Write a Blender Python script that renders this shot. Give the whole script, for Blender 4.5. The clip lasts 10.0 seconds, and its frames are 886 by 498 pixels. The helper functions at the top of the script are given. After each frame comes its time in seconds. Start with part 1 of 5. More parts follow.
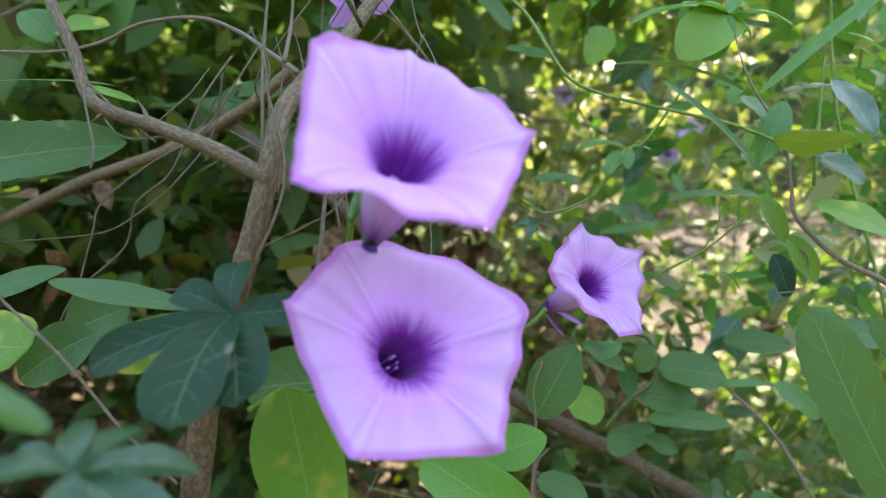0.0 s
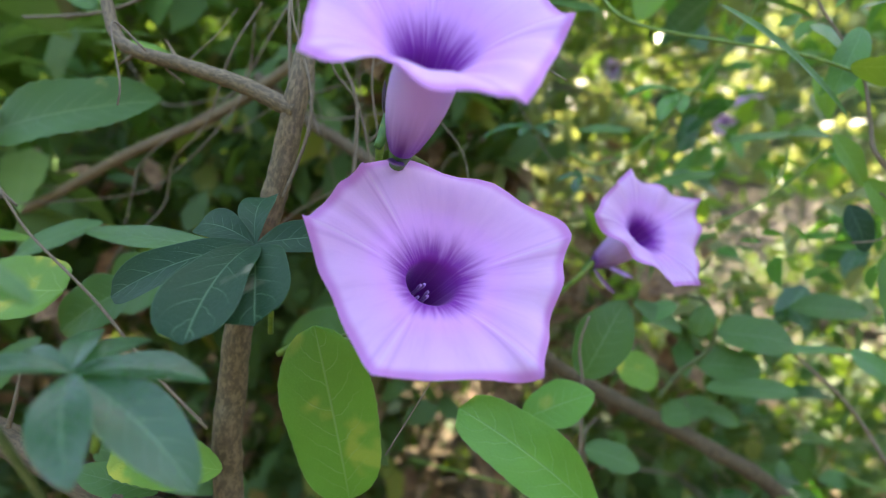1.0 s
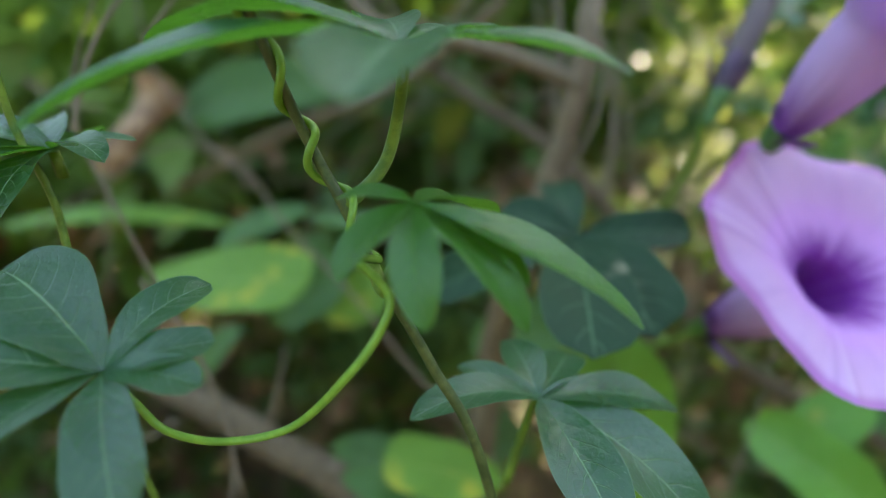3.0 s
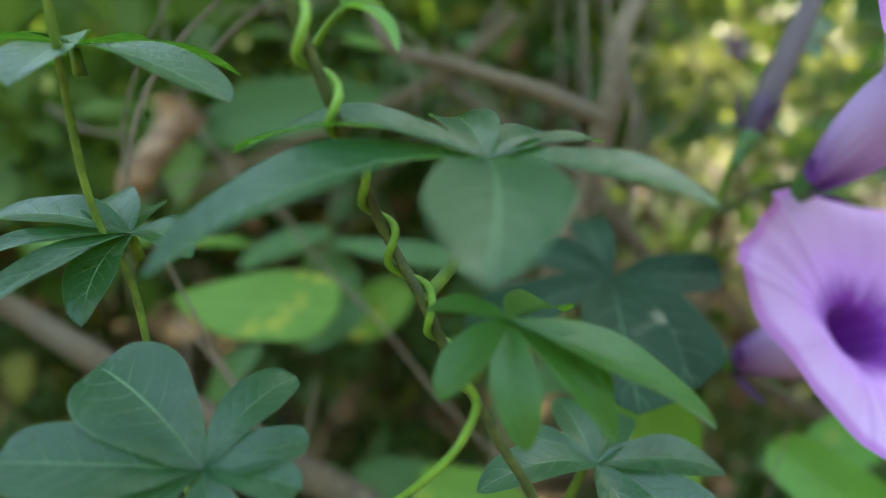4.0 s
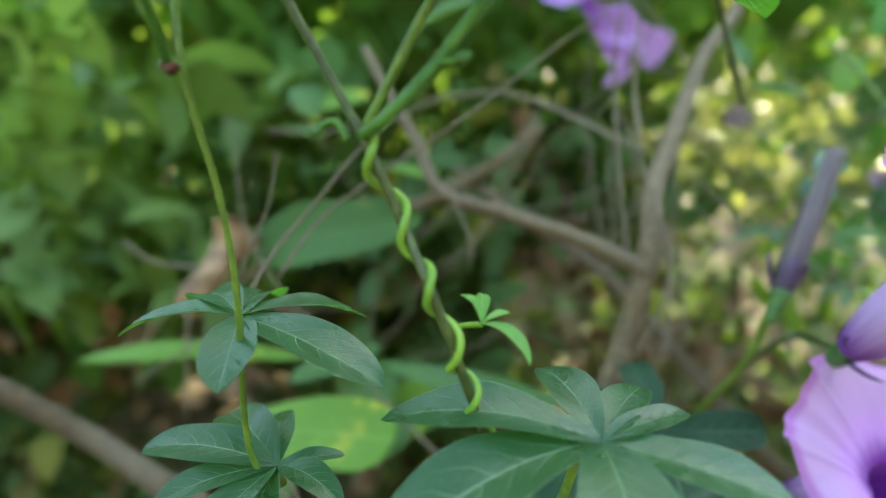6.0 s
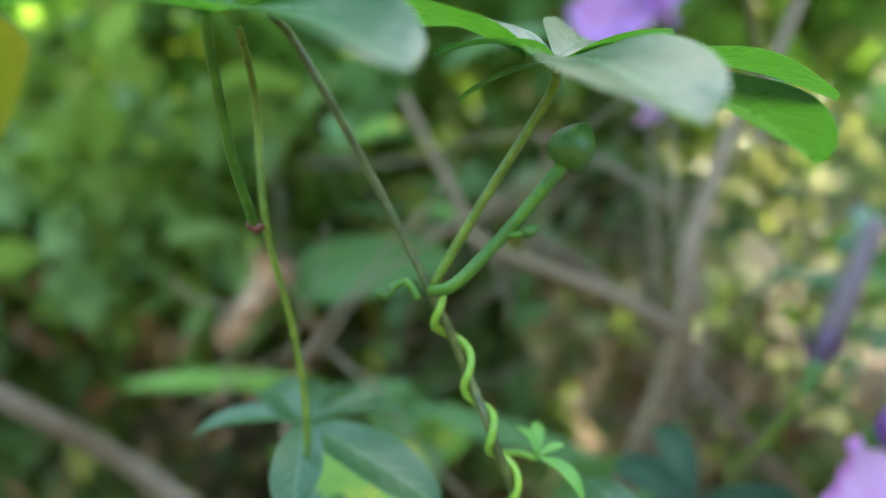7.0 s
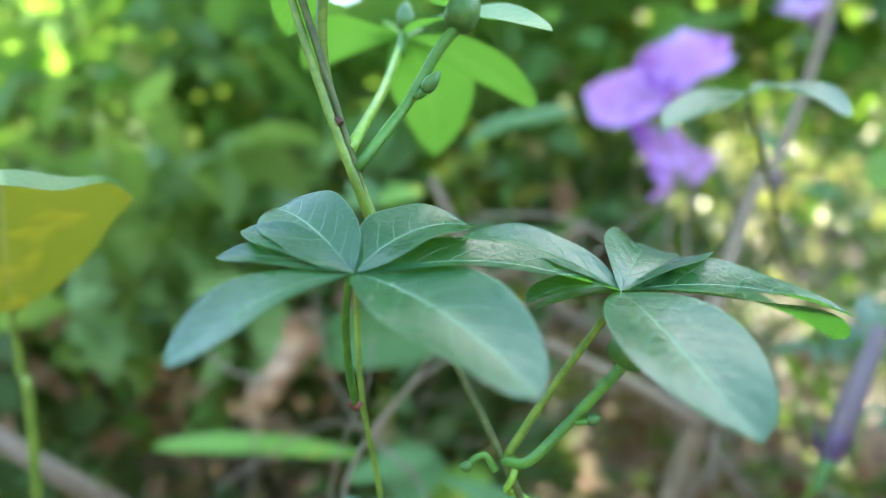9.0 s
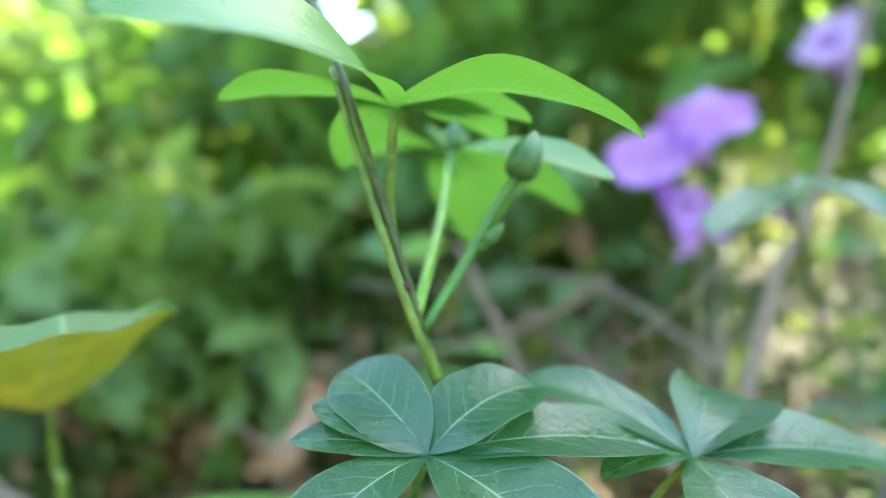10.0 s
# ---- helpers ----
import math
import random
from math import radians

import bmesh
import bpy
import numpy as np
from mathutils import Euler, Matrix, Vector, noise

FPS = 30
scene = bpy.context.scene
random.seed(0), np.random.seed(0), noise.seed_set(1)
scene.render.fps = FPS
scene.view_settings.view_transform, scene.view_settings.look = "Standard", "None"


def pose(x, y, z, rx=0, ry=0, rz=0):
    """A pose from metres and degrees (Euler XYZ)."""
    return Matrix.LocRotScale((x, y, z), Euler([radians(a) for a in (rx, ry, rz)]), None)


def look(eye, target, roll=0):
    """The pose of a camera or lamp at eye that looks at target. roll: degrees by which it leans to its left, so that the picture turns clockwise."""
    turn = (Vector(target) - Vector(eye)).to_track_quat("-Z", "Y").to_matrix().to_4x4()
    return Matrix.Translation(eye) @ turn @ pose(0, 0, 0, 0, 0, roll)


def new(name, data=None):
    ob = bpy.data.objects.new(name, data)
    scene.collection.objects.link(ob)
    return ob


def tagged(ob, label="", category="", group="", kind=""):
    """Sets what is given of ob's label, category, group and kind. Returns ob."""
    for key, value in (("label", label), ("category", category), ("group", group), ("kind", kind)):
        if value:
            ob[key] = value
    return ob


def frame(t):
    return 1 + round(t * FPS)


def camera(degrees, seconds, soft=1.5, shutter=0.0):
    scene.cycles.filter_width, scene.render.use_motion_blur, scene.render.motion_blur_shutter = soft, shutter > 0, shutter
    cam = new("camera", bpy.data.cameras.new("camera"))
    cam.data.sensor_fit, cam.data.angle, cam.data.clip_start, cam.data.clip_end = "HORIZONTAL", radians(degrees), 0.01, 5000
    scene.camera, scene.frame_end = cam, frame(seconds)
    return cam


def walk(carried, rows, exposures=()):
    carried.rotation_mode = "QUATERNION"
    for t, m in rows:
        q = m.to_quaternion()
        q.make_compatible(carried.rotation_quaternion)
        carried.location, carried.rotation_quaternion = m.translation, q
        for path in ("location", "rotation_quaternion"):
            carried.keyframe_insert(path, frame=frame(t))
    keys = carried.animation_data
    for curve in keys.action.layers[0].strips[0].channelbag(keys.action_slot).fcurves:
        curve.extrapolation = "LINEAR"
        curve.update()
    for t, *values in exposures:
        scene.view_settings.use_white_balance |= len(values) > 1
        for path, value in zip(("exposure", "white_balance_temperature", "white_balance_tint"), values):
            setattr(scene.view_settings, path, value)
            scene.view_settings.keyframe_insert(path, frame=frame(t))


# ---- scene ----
# ---- camera and its way ----
cam = camera(76.0, 10.0, soft=1.1)
cam.data.dof.use_dof = True
focus_mark = new("focus_mark")
focus_mark.location = (0.737, 0.246, 0.055)
cam.data.dof.focus_object = focus_mark
cam.data.dof.aperture_fstop = 8.0
PATH = [
    (0.0, 0.0000, 0.0000, 0.0000, -0.00, -8.00, -0.00),
    (0.5, 0.0160, 0.0061, -0.0142, 2.38, -7.41, 1.18),
    (1.0, 0.0035, 0.0099, -0.0221, 4.63, -8.31, 1.21),
    (1.5, -0.0238, 0.0118, -0.0255, 6.74, -8.35, 1.46),
    (2.0, -0.0461, 0.0104, -0.0264, 8.29, -8.30, 1.42),
    (2.5, -0.0603, 0.0163, -0.0246, 9.06, -9.82, 1.45),
    (3.0, -0.0723, 0.0207, -0.0204, 9.44, -9.99, 1.30),
    (3.2, -0.0751, 0.0211, -0.0173, 9.56, -10.24, 1.27),
    (4.3, -0.0828, 0.0179, -0.0026, 8.93, -10.92, 1.41),
    (4.5, -0.0832, 0.0180, 0.0008, 9.00, -10.32, 1.48),
    (5.0, -0.0844, 0.0184, 0.0087, 9.32, -9.38, 2.08),
    (5.5, -0.0887, 0.0155, 0.0210, 9.48, -7.63, 2.57),
    (5.7, -0.0916, 0.0110, 0.0234, 9.42, -6.55, 2.30),
    (6.8, -0.0978, 0.0023, 0.0412, 11.18, -5.88, 1.63),
    (7.0, -0.0991, 0.0023, 0.0476, 11.74, -6.54, 1.44),
    (7.5, -0.1007, 0.0015, 0.0570, 11.53, -5.75, 1.46),
    (8.0, -0.1026, -0.0010, 0.0651, 11.69, -4.93, 1.27),
    (8.5, -0.1070, -0.0048, 0.0715, 11.79, -4.64, 0.69),
    (9.0, -0.1077, -0.0110, 0.0730, 11.79, -4.07, 0.63),
    (9.5, -0.1112, -0.0141, 0.0807, 12.12, -3.47, 0.21),
    (10.0, -0.1159, -0.0111, 0.0922, 12.58, -1.70, 0.64),
]
walk(cam, [(t, pose(x, y, z, 90 + pitch, roll, yaw)) for t, x, y, z, yaw, pitch, roll in PATH],
     exposures=[(0.0, 3.14, 7800, 11), (1.5, 3.10, 7900, 9), (2.5, 3.02, 8200, 6), (3.2, 3.0, 8200, 2), (4.5, 3.08, 8700, -3), (5.7, 3.28, 8500, -3), (7.5, 3.62, 7400, 4), (9.0, 3.85, 7000, 5), (10.0, 3.8, 7000, 6)])

# ---- light ----
world = bpy.data.worlds.new("sky")
scene.world = world
world.use_nodes = True
wn = world.node_tree
sky = wn.nodes.new("ShaderNodeTexSky")
sky.sky_type, sky.sun_disc = "NISHITA", False
SUN_UP, SUN_TURN = 46.0, 24.0
sky.sun_elevation, sky.sun_rotation = radians(SUN_UP), radians(SUN_TURN)
wn.links.new(sky.outputs[0], wn.nodes["Background"].inputs[0])
wn.nodes["Background"].inputs[1].default_value = 0.15
sun = new("sun", bpy.data.lights.new("sun", "SUN"))
sun.data.energy, sun.data.angle, sun.data.color = 3.5, radians(0.5), (1.0, 0.94, 0.82)
e, r = radians(SUN_UP), radians(SUN_TURN)
sun.matrix_world = look((math.sin(r) * math.cos(e) * 20, math.cos(r) * math.cos(e) * 20, math.sin(e) * 20), (0, 0, 0))


# ---- materials ----
def nodes_of(name):
    m = bpy.data.materials.new(name)
    m.use_nodes = True
    return m, m.node_tree, m.node_tree.nodes["Principled BSDF"], m.node_tree.nodes["Material Output"]


def val(nt, op, a, b=None, c=None, clamp=False):
    n = nt.nodes.new("ShaderNodeMath")
    n.operation, n.use_clamp = op, clamp
    for k, x in enumerate((a, b, c)):
        if x is None:
            continue
        if isinstance(x, (int, float)):
            n.inputs[k].default_value = x
        else:
            nt.links.new(x, n.inputs[k])
    return n.outputs[0]


def mixed(nt, fac, a, b):
    n = nt.nodes.new("ShaderNodeMix")
    n.data_type = "RGBA"
    for k, x in ((0, fac), (6, a), (7, b)):
        if isinstance(x, (int, float)):
            n.inputs[k].default_value = x
        elif isinstance(x, tuple):
            n.inputs[k].default_value = (*x, 1)
        else:
            nt.links.new(x, n.inputs[k])
    return n.outputs[2]


def grain(nt, coord, scale, detail=4.0, rough=0.6):
    n = nt.nodes.new("ShaderNodeTexNoise")
    n.inputs["Scale"].default_value, n.inputs["Detail"].default_value = scale, detail
    n.inputs["Roughness"].default_value = rough
    nt.links.new(coord, n.inputs["Vector"])
    return n.outputs["Fac"]


def ramped(nt, x, lo, hi, a=0.0, b=1.0):
    n = nt.nodes.new("ShaderNodeMapRange")
    n.interpolation_type = "SMOOTHSTEP"
    for k, v in ((1, lo), (2, hi), (3, a), (4, b)):
        n.inputs[k].default_value = v
    nt.links.new(x, n.inputs[0])
    return n.outputs[0]


def coords(nt):
    tc = nt.nodes.new("ShaderNodeTexCoord")
    sep = nt.nodes.new("ShaderNodeSeparateXYZ")
    nt.links.new(tc.outputs["UV"], sep.inputs[0])
    return tc.outputs["Object"], sep.outputs[0], sep.outputs[1]


def bumped(nt, bsdf, height, strength, distance):
    b = nt.nodes.new("ShaderNodeBump")
    b.inputs["Strength"].default_value, b.inputs["Distance"].default_value = strength, distance
    nt.links.new(height, b.inputs["Height"])
    nt.links.new(b.outputs[0], bsdf.inputs["Normal"])
    return b


def leaf_material(name, dark, light, vein, rough=0.45, through_light=0.35, glow=(0.25, 0.5, 0.05), veins=7, spots=None, spot_amount=0.62, gloss=0.8, bloom=0.0, turning=0.0):
    """A thin leaf: two tones, midrib and side veins, blotches, gloss, and light that comes through."""
    m, nt, bsdf, out = nodes_of(name)
    obj, u, v = coords(nt)
    info = nt.nodes.new("ShaderNodeObjectInfo").outputs["Random"]
    isl = nt.nodes.new("ShaderNodeNewGeometry").outputs["Random Per Island"]
    a = val(nt, "MULTIPLY", val(nt, "ABSOLUTE", val(nt, "SUBTRACT", u, 0.5)), 2.0)
    mid = ramped(nt, a, 0.005, 0.04, 0.9, 0.0)
    wander = val(nt, "MULTIPLY", val(nt, "SUBTRACT", grain(nt, obj, 130.0, 2.0), 0.5), 0.10)
    lean = val(nt, "ADD", val(nt, "MULTIPLY", a, 0.13), val(nt, "MULTIPLY", val(nt, "MULTIPLY", a, a), 0.15))
    other = val(nt, "MULTIPLY", val(nt, "GREATER_THAN", u, 0.5), 0.43)
    f = val(nt, "FRACT", val(nt, "ADD", other, val(nt, "MULTIPLY", val(nt, "ADD", wander, val(nt, "SUBTRACT", v, lean)), veins)))
    off = val(nt, "ABSOLUTE", val(nt, "SUBTRACT", f, 0.5))
    side = val(nt, "MULTIPLY", ramped(nt, off, 0.0, 0.042, 1.0, 0.0), ramped(nt, a, 0.25, 0.92, 0.8, 0.0))
    net = nt.nodes.new("ShaderNodeTexVoronoi")
    net.feature = "DISTANCE_TO_EDGE"
    net.inputs["Scale"].default_value = 900.0
    nt.links.new(obj, net.inputs["Vector"])
    mesh = ramped(nt, net.outputs["Distance"], 0.0, 0.07, 1.0, 0.0)
    big, fine = grain(nt, obj, 70.0, 3.0), grain(nt, obj, 900.0, 3.0)
    tone = val(nt, "ADD", val(nt, "MULTIPLY", val(nt, "ADD", info, isl), 0.3), val(nt, "MULTIPLY", val(nt, "SUBTRACT", big, 0.3), 0.9), clamp=True)
    col = mixed(nt, tone, dark, light)
    if turning:
        pick = val(nt, "FRACT", val(nt, "MULTIPLY", isl, 57.3))
        col = mixed(nt, ramped(nt, pick, 1.0 - turning, 1.0 - turning + 0.02, 0.0, 0.85), col, (0.28, 0.26, 0.04))
        col = mixed(nt, ramped(nt, pick, 1.0 - turning * 0.4, 1.0 - turning * 0.4 + 0.02, 0.0, 0.85), col, (0.20, 0.11, 0.045))
    if spots:
        col = mixed(nt, ramped(nt, grain(nt, obj, 45.0, 2.5), spot_amount, spot_amount + 0.1), col, spots)
    col = mixed(nt, val(nt, "MULTIPLY", fine, 0.25), col, tuple(c * 0.6 for c in dark))
    col = mixed(nt, ramped(nt, grain(nt, obj, 2600.0, 1.0), 0.70, 0.76, 0.0, 0.45), col, vein)
    col = mixed(nt, val(nt, "MULTIPLY", mesh, 0.05), col, vein)
    rim = ramped(nt, a, 0.97, 0.99, 0.0, 0.45)
    lines = val(nt, "MAXIMUM", val(nt, "MAXIMUM", mid, rim), val(nt, "MULTIPLY", side, 0.95), clamp=True)
    col = mixed(nt, val(nt, "MULTIPLY", lines, 0.75), col, vein)
    nt.links.new(col, bsdf.inputs["Base Color"])
    nt.links.new(val(nt, "ADD", val(nt, "MULTIPLY", big, 0.25), rough - 0.12), bsdf.inputs["Roughness"])
    bsdf.inputs["Specular IOR Level"].default_value = gloss
    bsdf.inputs["Sheen Weight"].default_value, bsdf.inputs["Sheen Roughness"].default_value = bloom, 0.35
    bsdf.inputs["Sheen Tint"].default_value = (0.88, 0.96, 0.96, 1)
    h = val(nt, "ADD", val(nt, "MULTIPLY", lines, -0.3), val(nt, "ADD", val(nt, "MULTIPLY", fine, 0.4), val(nt, "ADD", val(nt, "MULTIPLY", mesh, -0.03), val(nt, "MULTIPLY", off, 0.10))))
    bumped(nt, bsdf, h, 0.8, 0.0006)
    tr = nt.nodes.new("ShaderNodeBsdfTranslucent")
    nt.links.new(mixed(nt, val(nt, "MULTIPLY", lines, 0.5), glow, vein), tr.inputs[0])
    mix = nt.nodes.new("ShaderNodeMixShader")
    mix.inputs[0].default_value = through_light
    nt.links.new(bsdf.outputs[0], mix.inputs[1])
    nt.links.new(tr.outputs[0], mix.inputs[2])
    nt.links.new(mix.outputs[0], out.inputs[0])
    return m


def solid_material(name, a, b, scale, rough=0.6, bump=0.3, depth=0.0005, stretch=None, through_light=0.0):
    """A two-tone surface with grain and relief: bark, stems, soil."""
    m, nt, bsdf, out = nodes_of(name)
    obj, u, v = coords(nt)
    vec = obj
    if stretch:
        mp = nt.nodes.new("ShaderNodeMapping")
        mp.inputs["Scale"].default_value = stretch
        tc = nt.nodes.new("ShaderNodeTexCoord")
        nt.links.new(tc.outputs["UV"], mp.inputs[0])
        vec = mp.outputs[0]
    big, fine = grain(nt, obj, scale * 0.25, 3.0), grain(nt, vec, scale if not stretch else 1.0, 5.0, 0.7)
    info = nt.nodes.new("ShaderNodeObjectInfo").outputs["Random"]
    t = val(nt, "ADD", val(nt, "MULTIPLY", ramped(nt, fine, 0.40, 0.64), 0.75), val(nt, "ADD", val(nt, "MULTIPLY", big, 0.5), val(nt, "MULTIPLY", info, 0.2)))
    t = val(nt, "SUBTRACT", t, 0.25, clamp=True)
    nt.links.new(mixed(nt, t, a, b), bsdf.inputs["Base Color"])
    bsdf.inputs["Roughness"].default_value = rough
    bumped(nt, bsdf, fine, bump, depth)
    if through_light:
        tr = nt.nodes.new("ShaderNodeBsdfTranslucent")
        tr.inputs[0].default_value = (*b, 1)
        mix = nt.nodes.new("ShaderNodeMixShader")
        mix.inputs[0].default_value = through_light
        nt.links.new(bsdf.outputs[0], mix.inputs[1])
        nt.links.new(tr.outputs[0], mix.inputs[2])
        nt.links.new(mix.outputs[0], out.inputs[0])
    return m


def petal_material(name="petal", throat=(0.27, 0.025, 0.40), limb=(0.81, 0.44, 0.89)):
    """Lilac petal: deep violet throat that streaks outwards, five pale star bands, thin and soft."""
    m, nt, bsdf, out = nodes_of(name)
    obj, u, v = coords(nt)
    comb = nt.nodes.new("ShaderNodeCombineXYZ")
    nt.links.new(val(nt, "MULTIPLY", u, 60.0), comb.inputs[0])
    nt.links.new(val(nt, "MULTIPLY", v, 2.0), comb.inputs[1])
    streak = grain(nt, comb.outputs[0], 1.0, 3.0)
    soft = grain(nt, obj, 60.0, 3.0)
    edge = val(nt, "ADD", v, val(nt, "MULTIPLY", val(nt, "SUBTRACT", streak, 0.5), 0.28))
    col = mixed(nt, ramped(nt, edge, 0.27, 0.54), throat, limb)
    col = mixed(nt, ramped(nt, val(nt, "ADD", v, val(nt, "MULTIPLY", soft, 0.3)), 0.75, 1.2), col, (0.88, 0.54, 0.94))
    f = val(nt, "ABSOLUTE", val(nt, "SUBTRACT", val(nt, "FRACT", val(nt, "MULTIPLY", u, 5.0)), 0.5))
    # Pleat shading painted as darker violet lines beside each star band.
    crease_shade = val(nt, "MULTIPLY", ramped(nt, val(nt, "ABSOLUTE", val(nt, "SUBTRACT", f, 0.065)), 0.0, 0.03, 1.0, 0.0), ramped(nt, v, 0.4, 0.6))
    col = mixed(nt, val(nt, "MULTIPLY", crease_shade, 0.28), col, (0.50, 0.18, 0.62))
    col = mixed(nt, val(nt, "MULTIPLY", ramped(nt, streak, 0.45, 0.75), 0.22), col, (0.60, 0.25, 0.74))
    star = val(nt, "MULTIPLY", ramped(nt, f, 0.0, 0.035, 1.0, 0.0), ramped(nt, v, 0.38, 0.6))
    col = mixed(nt, val(nt, "MULTIPLY", star, 0.38), col, (0.92, 0.70, 0.94))
    col = mixed(nt, ramped(nt, v, 0.91, 0.975, 0.0, 0.85), col, (0.64, 0.22, 0.68))
    nt.links.new(col, bsdf.inputs["Base Color"])
    bsdf.inputs["Roughness"].default_value = 0.55
    bsdf.inputs["Sheen Weight"].default_value = 0.15
    bumped(nt, bsdf, val(nt, "ADD", streak, val(nt, "MULTIPLY", star, 0.6)), 0.35, 0.0006)
    tr = nt.nodes.new("ShaderNodeBsdfTranslucent")
    nt.links.new(col, tr.inputs[0])
    mix = nt.nodes.new("ShaderNodeMixShader")
    mix.inputs[0].default_value = 0.45
    nt.links.new(bsdf.outputs[0], mix.inputs[1])
    nt.links.new(tr.outputs[0], mix.inputs[2])
    nt.links.new(mix.outputs[0], out.inputs[0])
    return m


def tube_material():
    """Flower tube: deep violet at the foot, paling to lilac, with faint lengthwise veins."""
    m, nt, bsdf, out = nodes_of("petal_tube")
    obj, u, v = coords(nt)
    comb = nt.nodes.new("ShaderNodeCombineXYZ")
    nt.links.new(val(nt, "MULTIPLY", v, 22.0), comb.inputs[0])
    nt.links.new(u, comb.inputs[1])
    vein = grain(nt, comb.outputs[0], 1.0, 2.0)
    x = val(nt, "ADD", u, val(nt, "MULTIPLY", val(nt, "SUBTRACT", vein, 0.5), 0.5))
    col = mixed(nt, ramped(nt, x, 0.0, 0.75), (0.20, 0.04, 0.34), (0.68, 0.46, 0.82))
    nt.links.new(col, bsdf.inputs["Base Color"])
    bsdf.inputs["Roughness"].default_value = 0.5
    bumped(nt, bsdf, vein, 0.25, 0.0004)
    tr = nt.nodes.new("ShaderNodeBsdfTranslucent")
    nt.links.new(col, tr.inputs[0])
    mix = nt.nodes.new("ShaderNodeMixShader")
    mix.inputs[0].default_value = 0.25
    nt.links.new(bsdf.outputs[0], mix.inputs[1])
    nt.links.new(tr.outputs[0], mix.inputs[2])
    nt.links.new(mix.outputs[0], out.inputs[0])
    return m


PETAL = petal_material()
DEEP_PETAL = petal_material("deep_petal", (0.22, 0.03, 0.34), (0.64, 0.33, 0.79))
PALE_PETAL = petal_material("pale_petal", (0.52, 0.24, 0.66), (0.84, 0.58, 0.92))
TUBE = tube_material()
WILT = solid_material("wilted_petal", (0.08, 0.05, 0.065), (0.22, 0.18, 0.155), 120, 0.6, 0.3, 0.0004, (30, 2, 1), 0.12)
SEPAL = solid_material("violet_sepal", (0.07, 0.012, 0.11), (0.19, 0.06, 0.30), 200, 0.5, 0.2, 0.0003)
DULL_SEPAL = solid_material("dull_sepal", (0.045, 0.022, 0.055), (0.14, 0.085, 0.15), 200, 0.5, 0.2, 0.0003)
STAMEN = solid_material("stamen", (0.38, 0.16, 0.50), (0.55, 0.34, 0.66), 300, 0.5, 0.1, 0.0002)
VINE_LEAF = leaf_material("vine_leaf", (0.008, 0.054, 0.021), (0.024, 0.102, 0.039), (0.28, 0.48, 0.25), 0.29, 0.26, (0.16, 0.50, 0.03), 7, gloss=0.72, bloom=0.02)
DARK_LEAF = leaf_material("dark_vine_leaf", (0.006, 0.032, 0.015), (0.014, 0.056, 0.026), (0.12, 0.24, 0.12), 0.50, 0.12, (0.1, 0.3, 0.03), 6, (0.30, 0.29, 0.20), 0.675, 0.22)
FOLDED_LEAF = leaf_material("folded_leaf", (0.022, 0.105, 0.014), (0.05, 0.18, 0.024), (0.16, 0.34, 0.08), 0.36, 0.28, (0.18, 0.46, 0.03), 8, gloss=0.6)
YOUNG_LEAF = leaf_material("young_leaf", (0.045, 0.17, 0.025), (0.09, 0.28, 0.04), (0.22, 0.42, 0.12), 0.38, 0.33, (0.20, 0.49, 0.045), 9)
SPROUT = leaf_material("sprout_leaf", (0.11, 0.33, 0.045), (0.18, 0.44, 0.07), (0.32, 0.55, 0.16), 0.4, 0.35, (0.30, 0.65, 0.06), 6)
YELLOW_LEAF = leaf_material("yellowing_leaf", (0.095, 0.23, 0.028), (0.17, 0.34, 0.045), (0.30, 0.44, 0.10), 0.5, 0.28, (0.36, 0.48, 0.04), 7, (0.48, 0.46, 0.05), 0.57, 0.3)
OLD_LEAF = leaf_material("old_yellow_leaf", (0.065, 0.13, 0.015), (0.15, 0.19, 0.02), (0.24, 0.26, 0.08), 0.45, 0.26, (0.34, 0.34, 0.02), 9, (0.40, 0.31, 0.03), 0.54)
SPECKLED = leaf_material("speckled_leaf", (0.040, 0.105, 0.028), (0.075, 0.165, 0.042), (0.18, 0.27, 0.09), 0.5, 0.22, (0.22, 0.40, 0.04), 9, (0.22, 0.22, 0.06), 0.66, 0.2)
SHRUB_LEAF = leaf_material("shrub_leaf", (0.040, 0.115, 0.030), (0.088, 0.20, 0.050), (0.20, 0.32, 0.13), 0.36, 0.24, (0.24, 0.44, 0.05), 7, gloss=0.3)
LONG_LEAF = leaf_material("light_green_leaf", (0.075, 0.235, 0.030), (0.14, 0.36, 0.050), (0.26, 0.42, 0.14), 0.36, 0.30, (0.30, 0.52, 0.06), 8, (0.33, 0.40, 0.07), 0.60, 0.3)
# One foliage in steps: shade and sunlight are partly in these base colours.
BACK_LEAF = leaf_material("shade_toned_leaf", (0.027, 0.068, 0.018), (0.078, 0.155, 0.038), (0.12, 0.20, 0.06), 0.62, 0.24, (0.26, 0.42, 0.04), 5, gloss=0.4, turning=0.16)
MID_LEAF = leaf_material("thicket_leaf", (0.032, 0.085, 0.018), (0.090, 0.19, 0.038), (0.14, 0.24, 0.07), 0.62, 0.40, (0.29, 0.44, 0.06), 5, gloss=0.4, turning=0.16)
LIGHT_LEAF = leaf_material("lit_toned_leaf", (0.055, 0.15, 0.024), (0.12, 0.25, 0.05), (0.16, 0.26, 0.07), 0.62, 0.42, (0.24, 0.44, 0.06), 5, gloss=0.4)
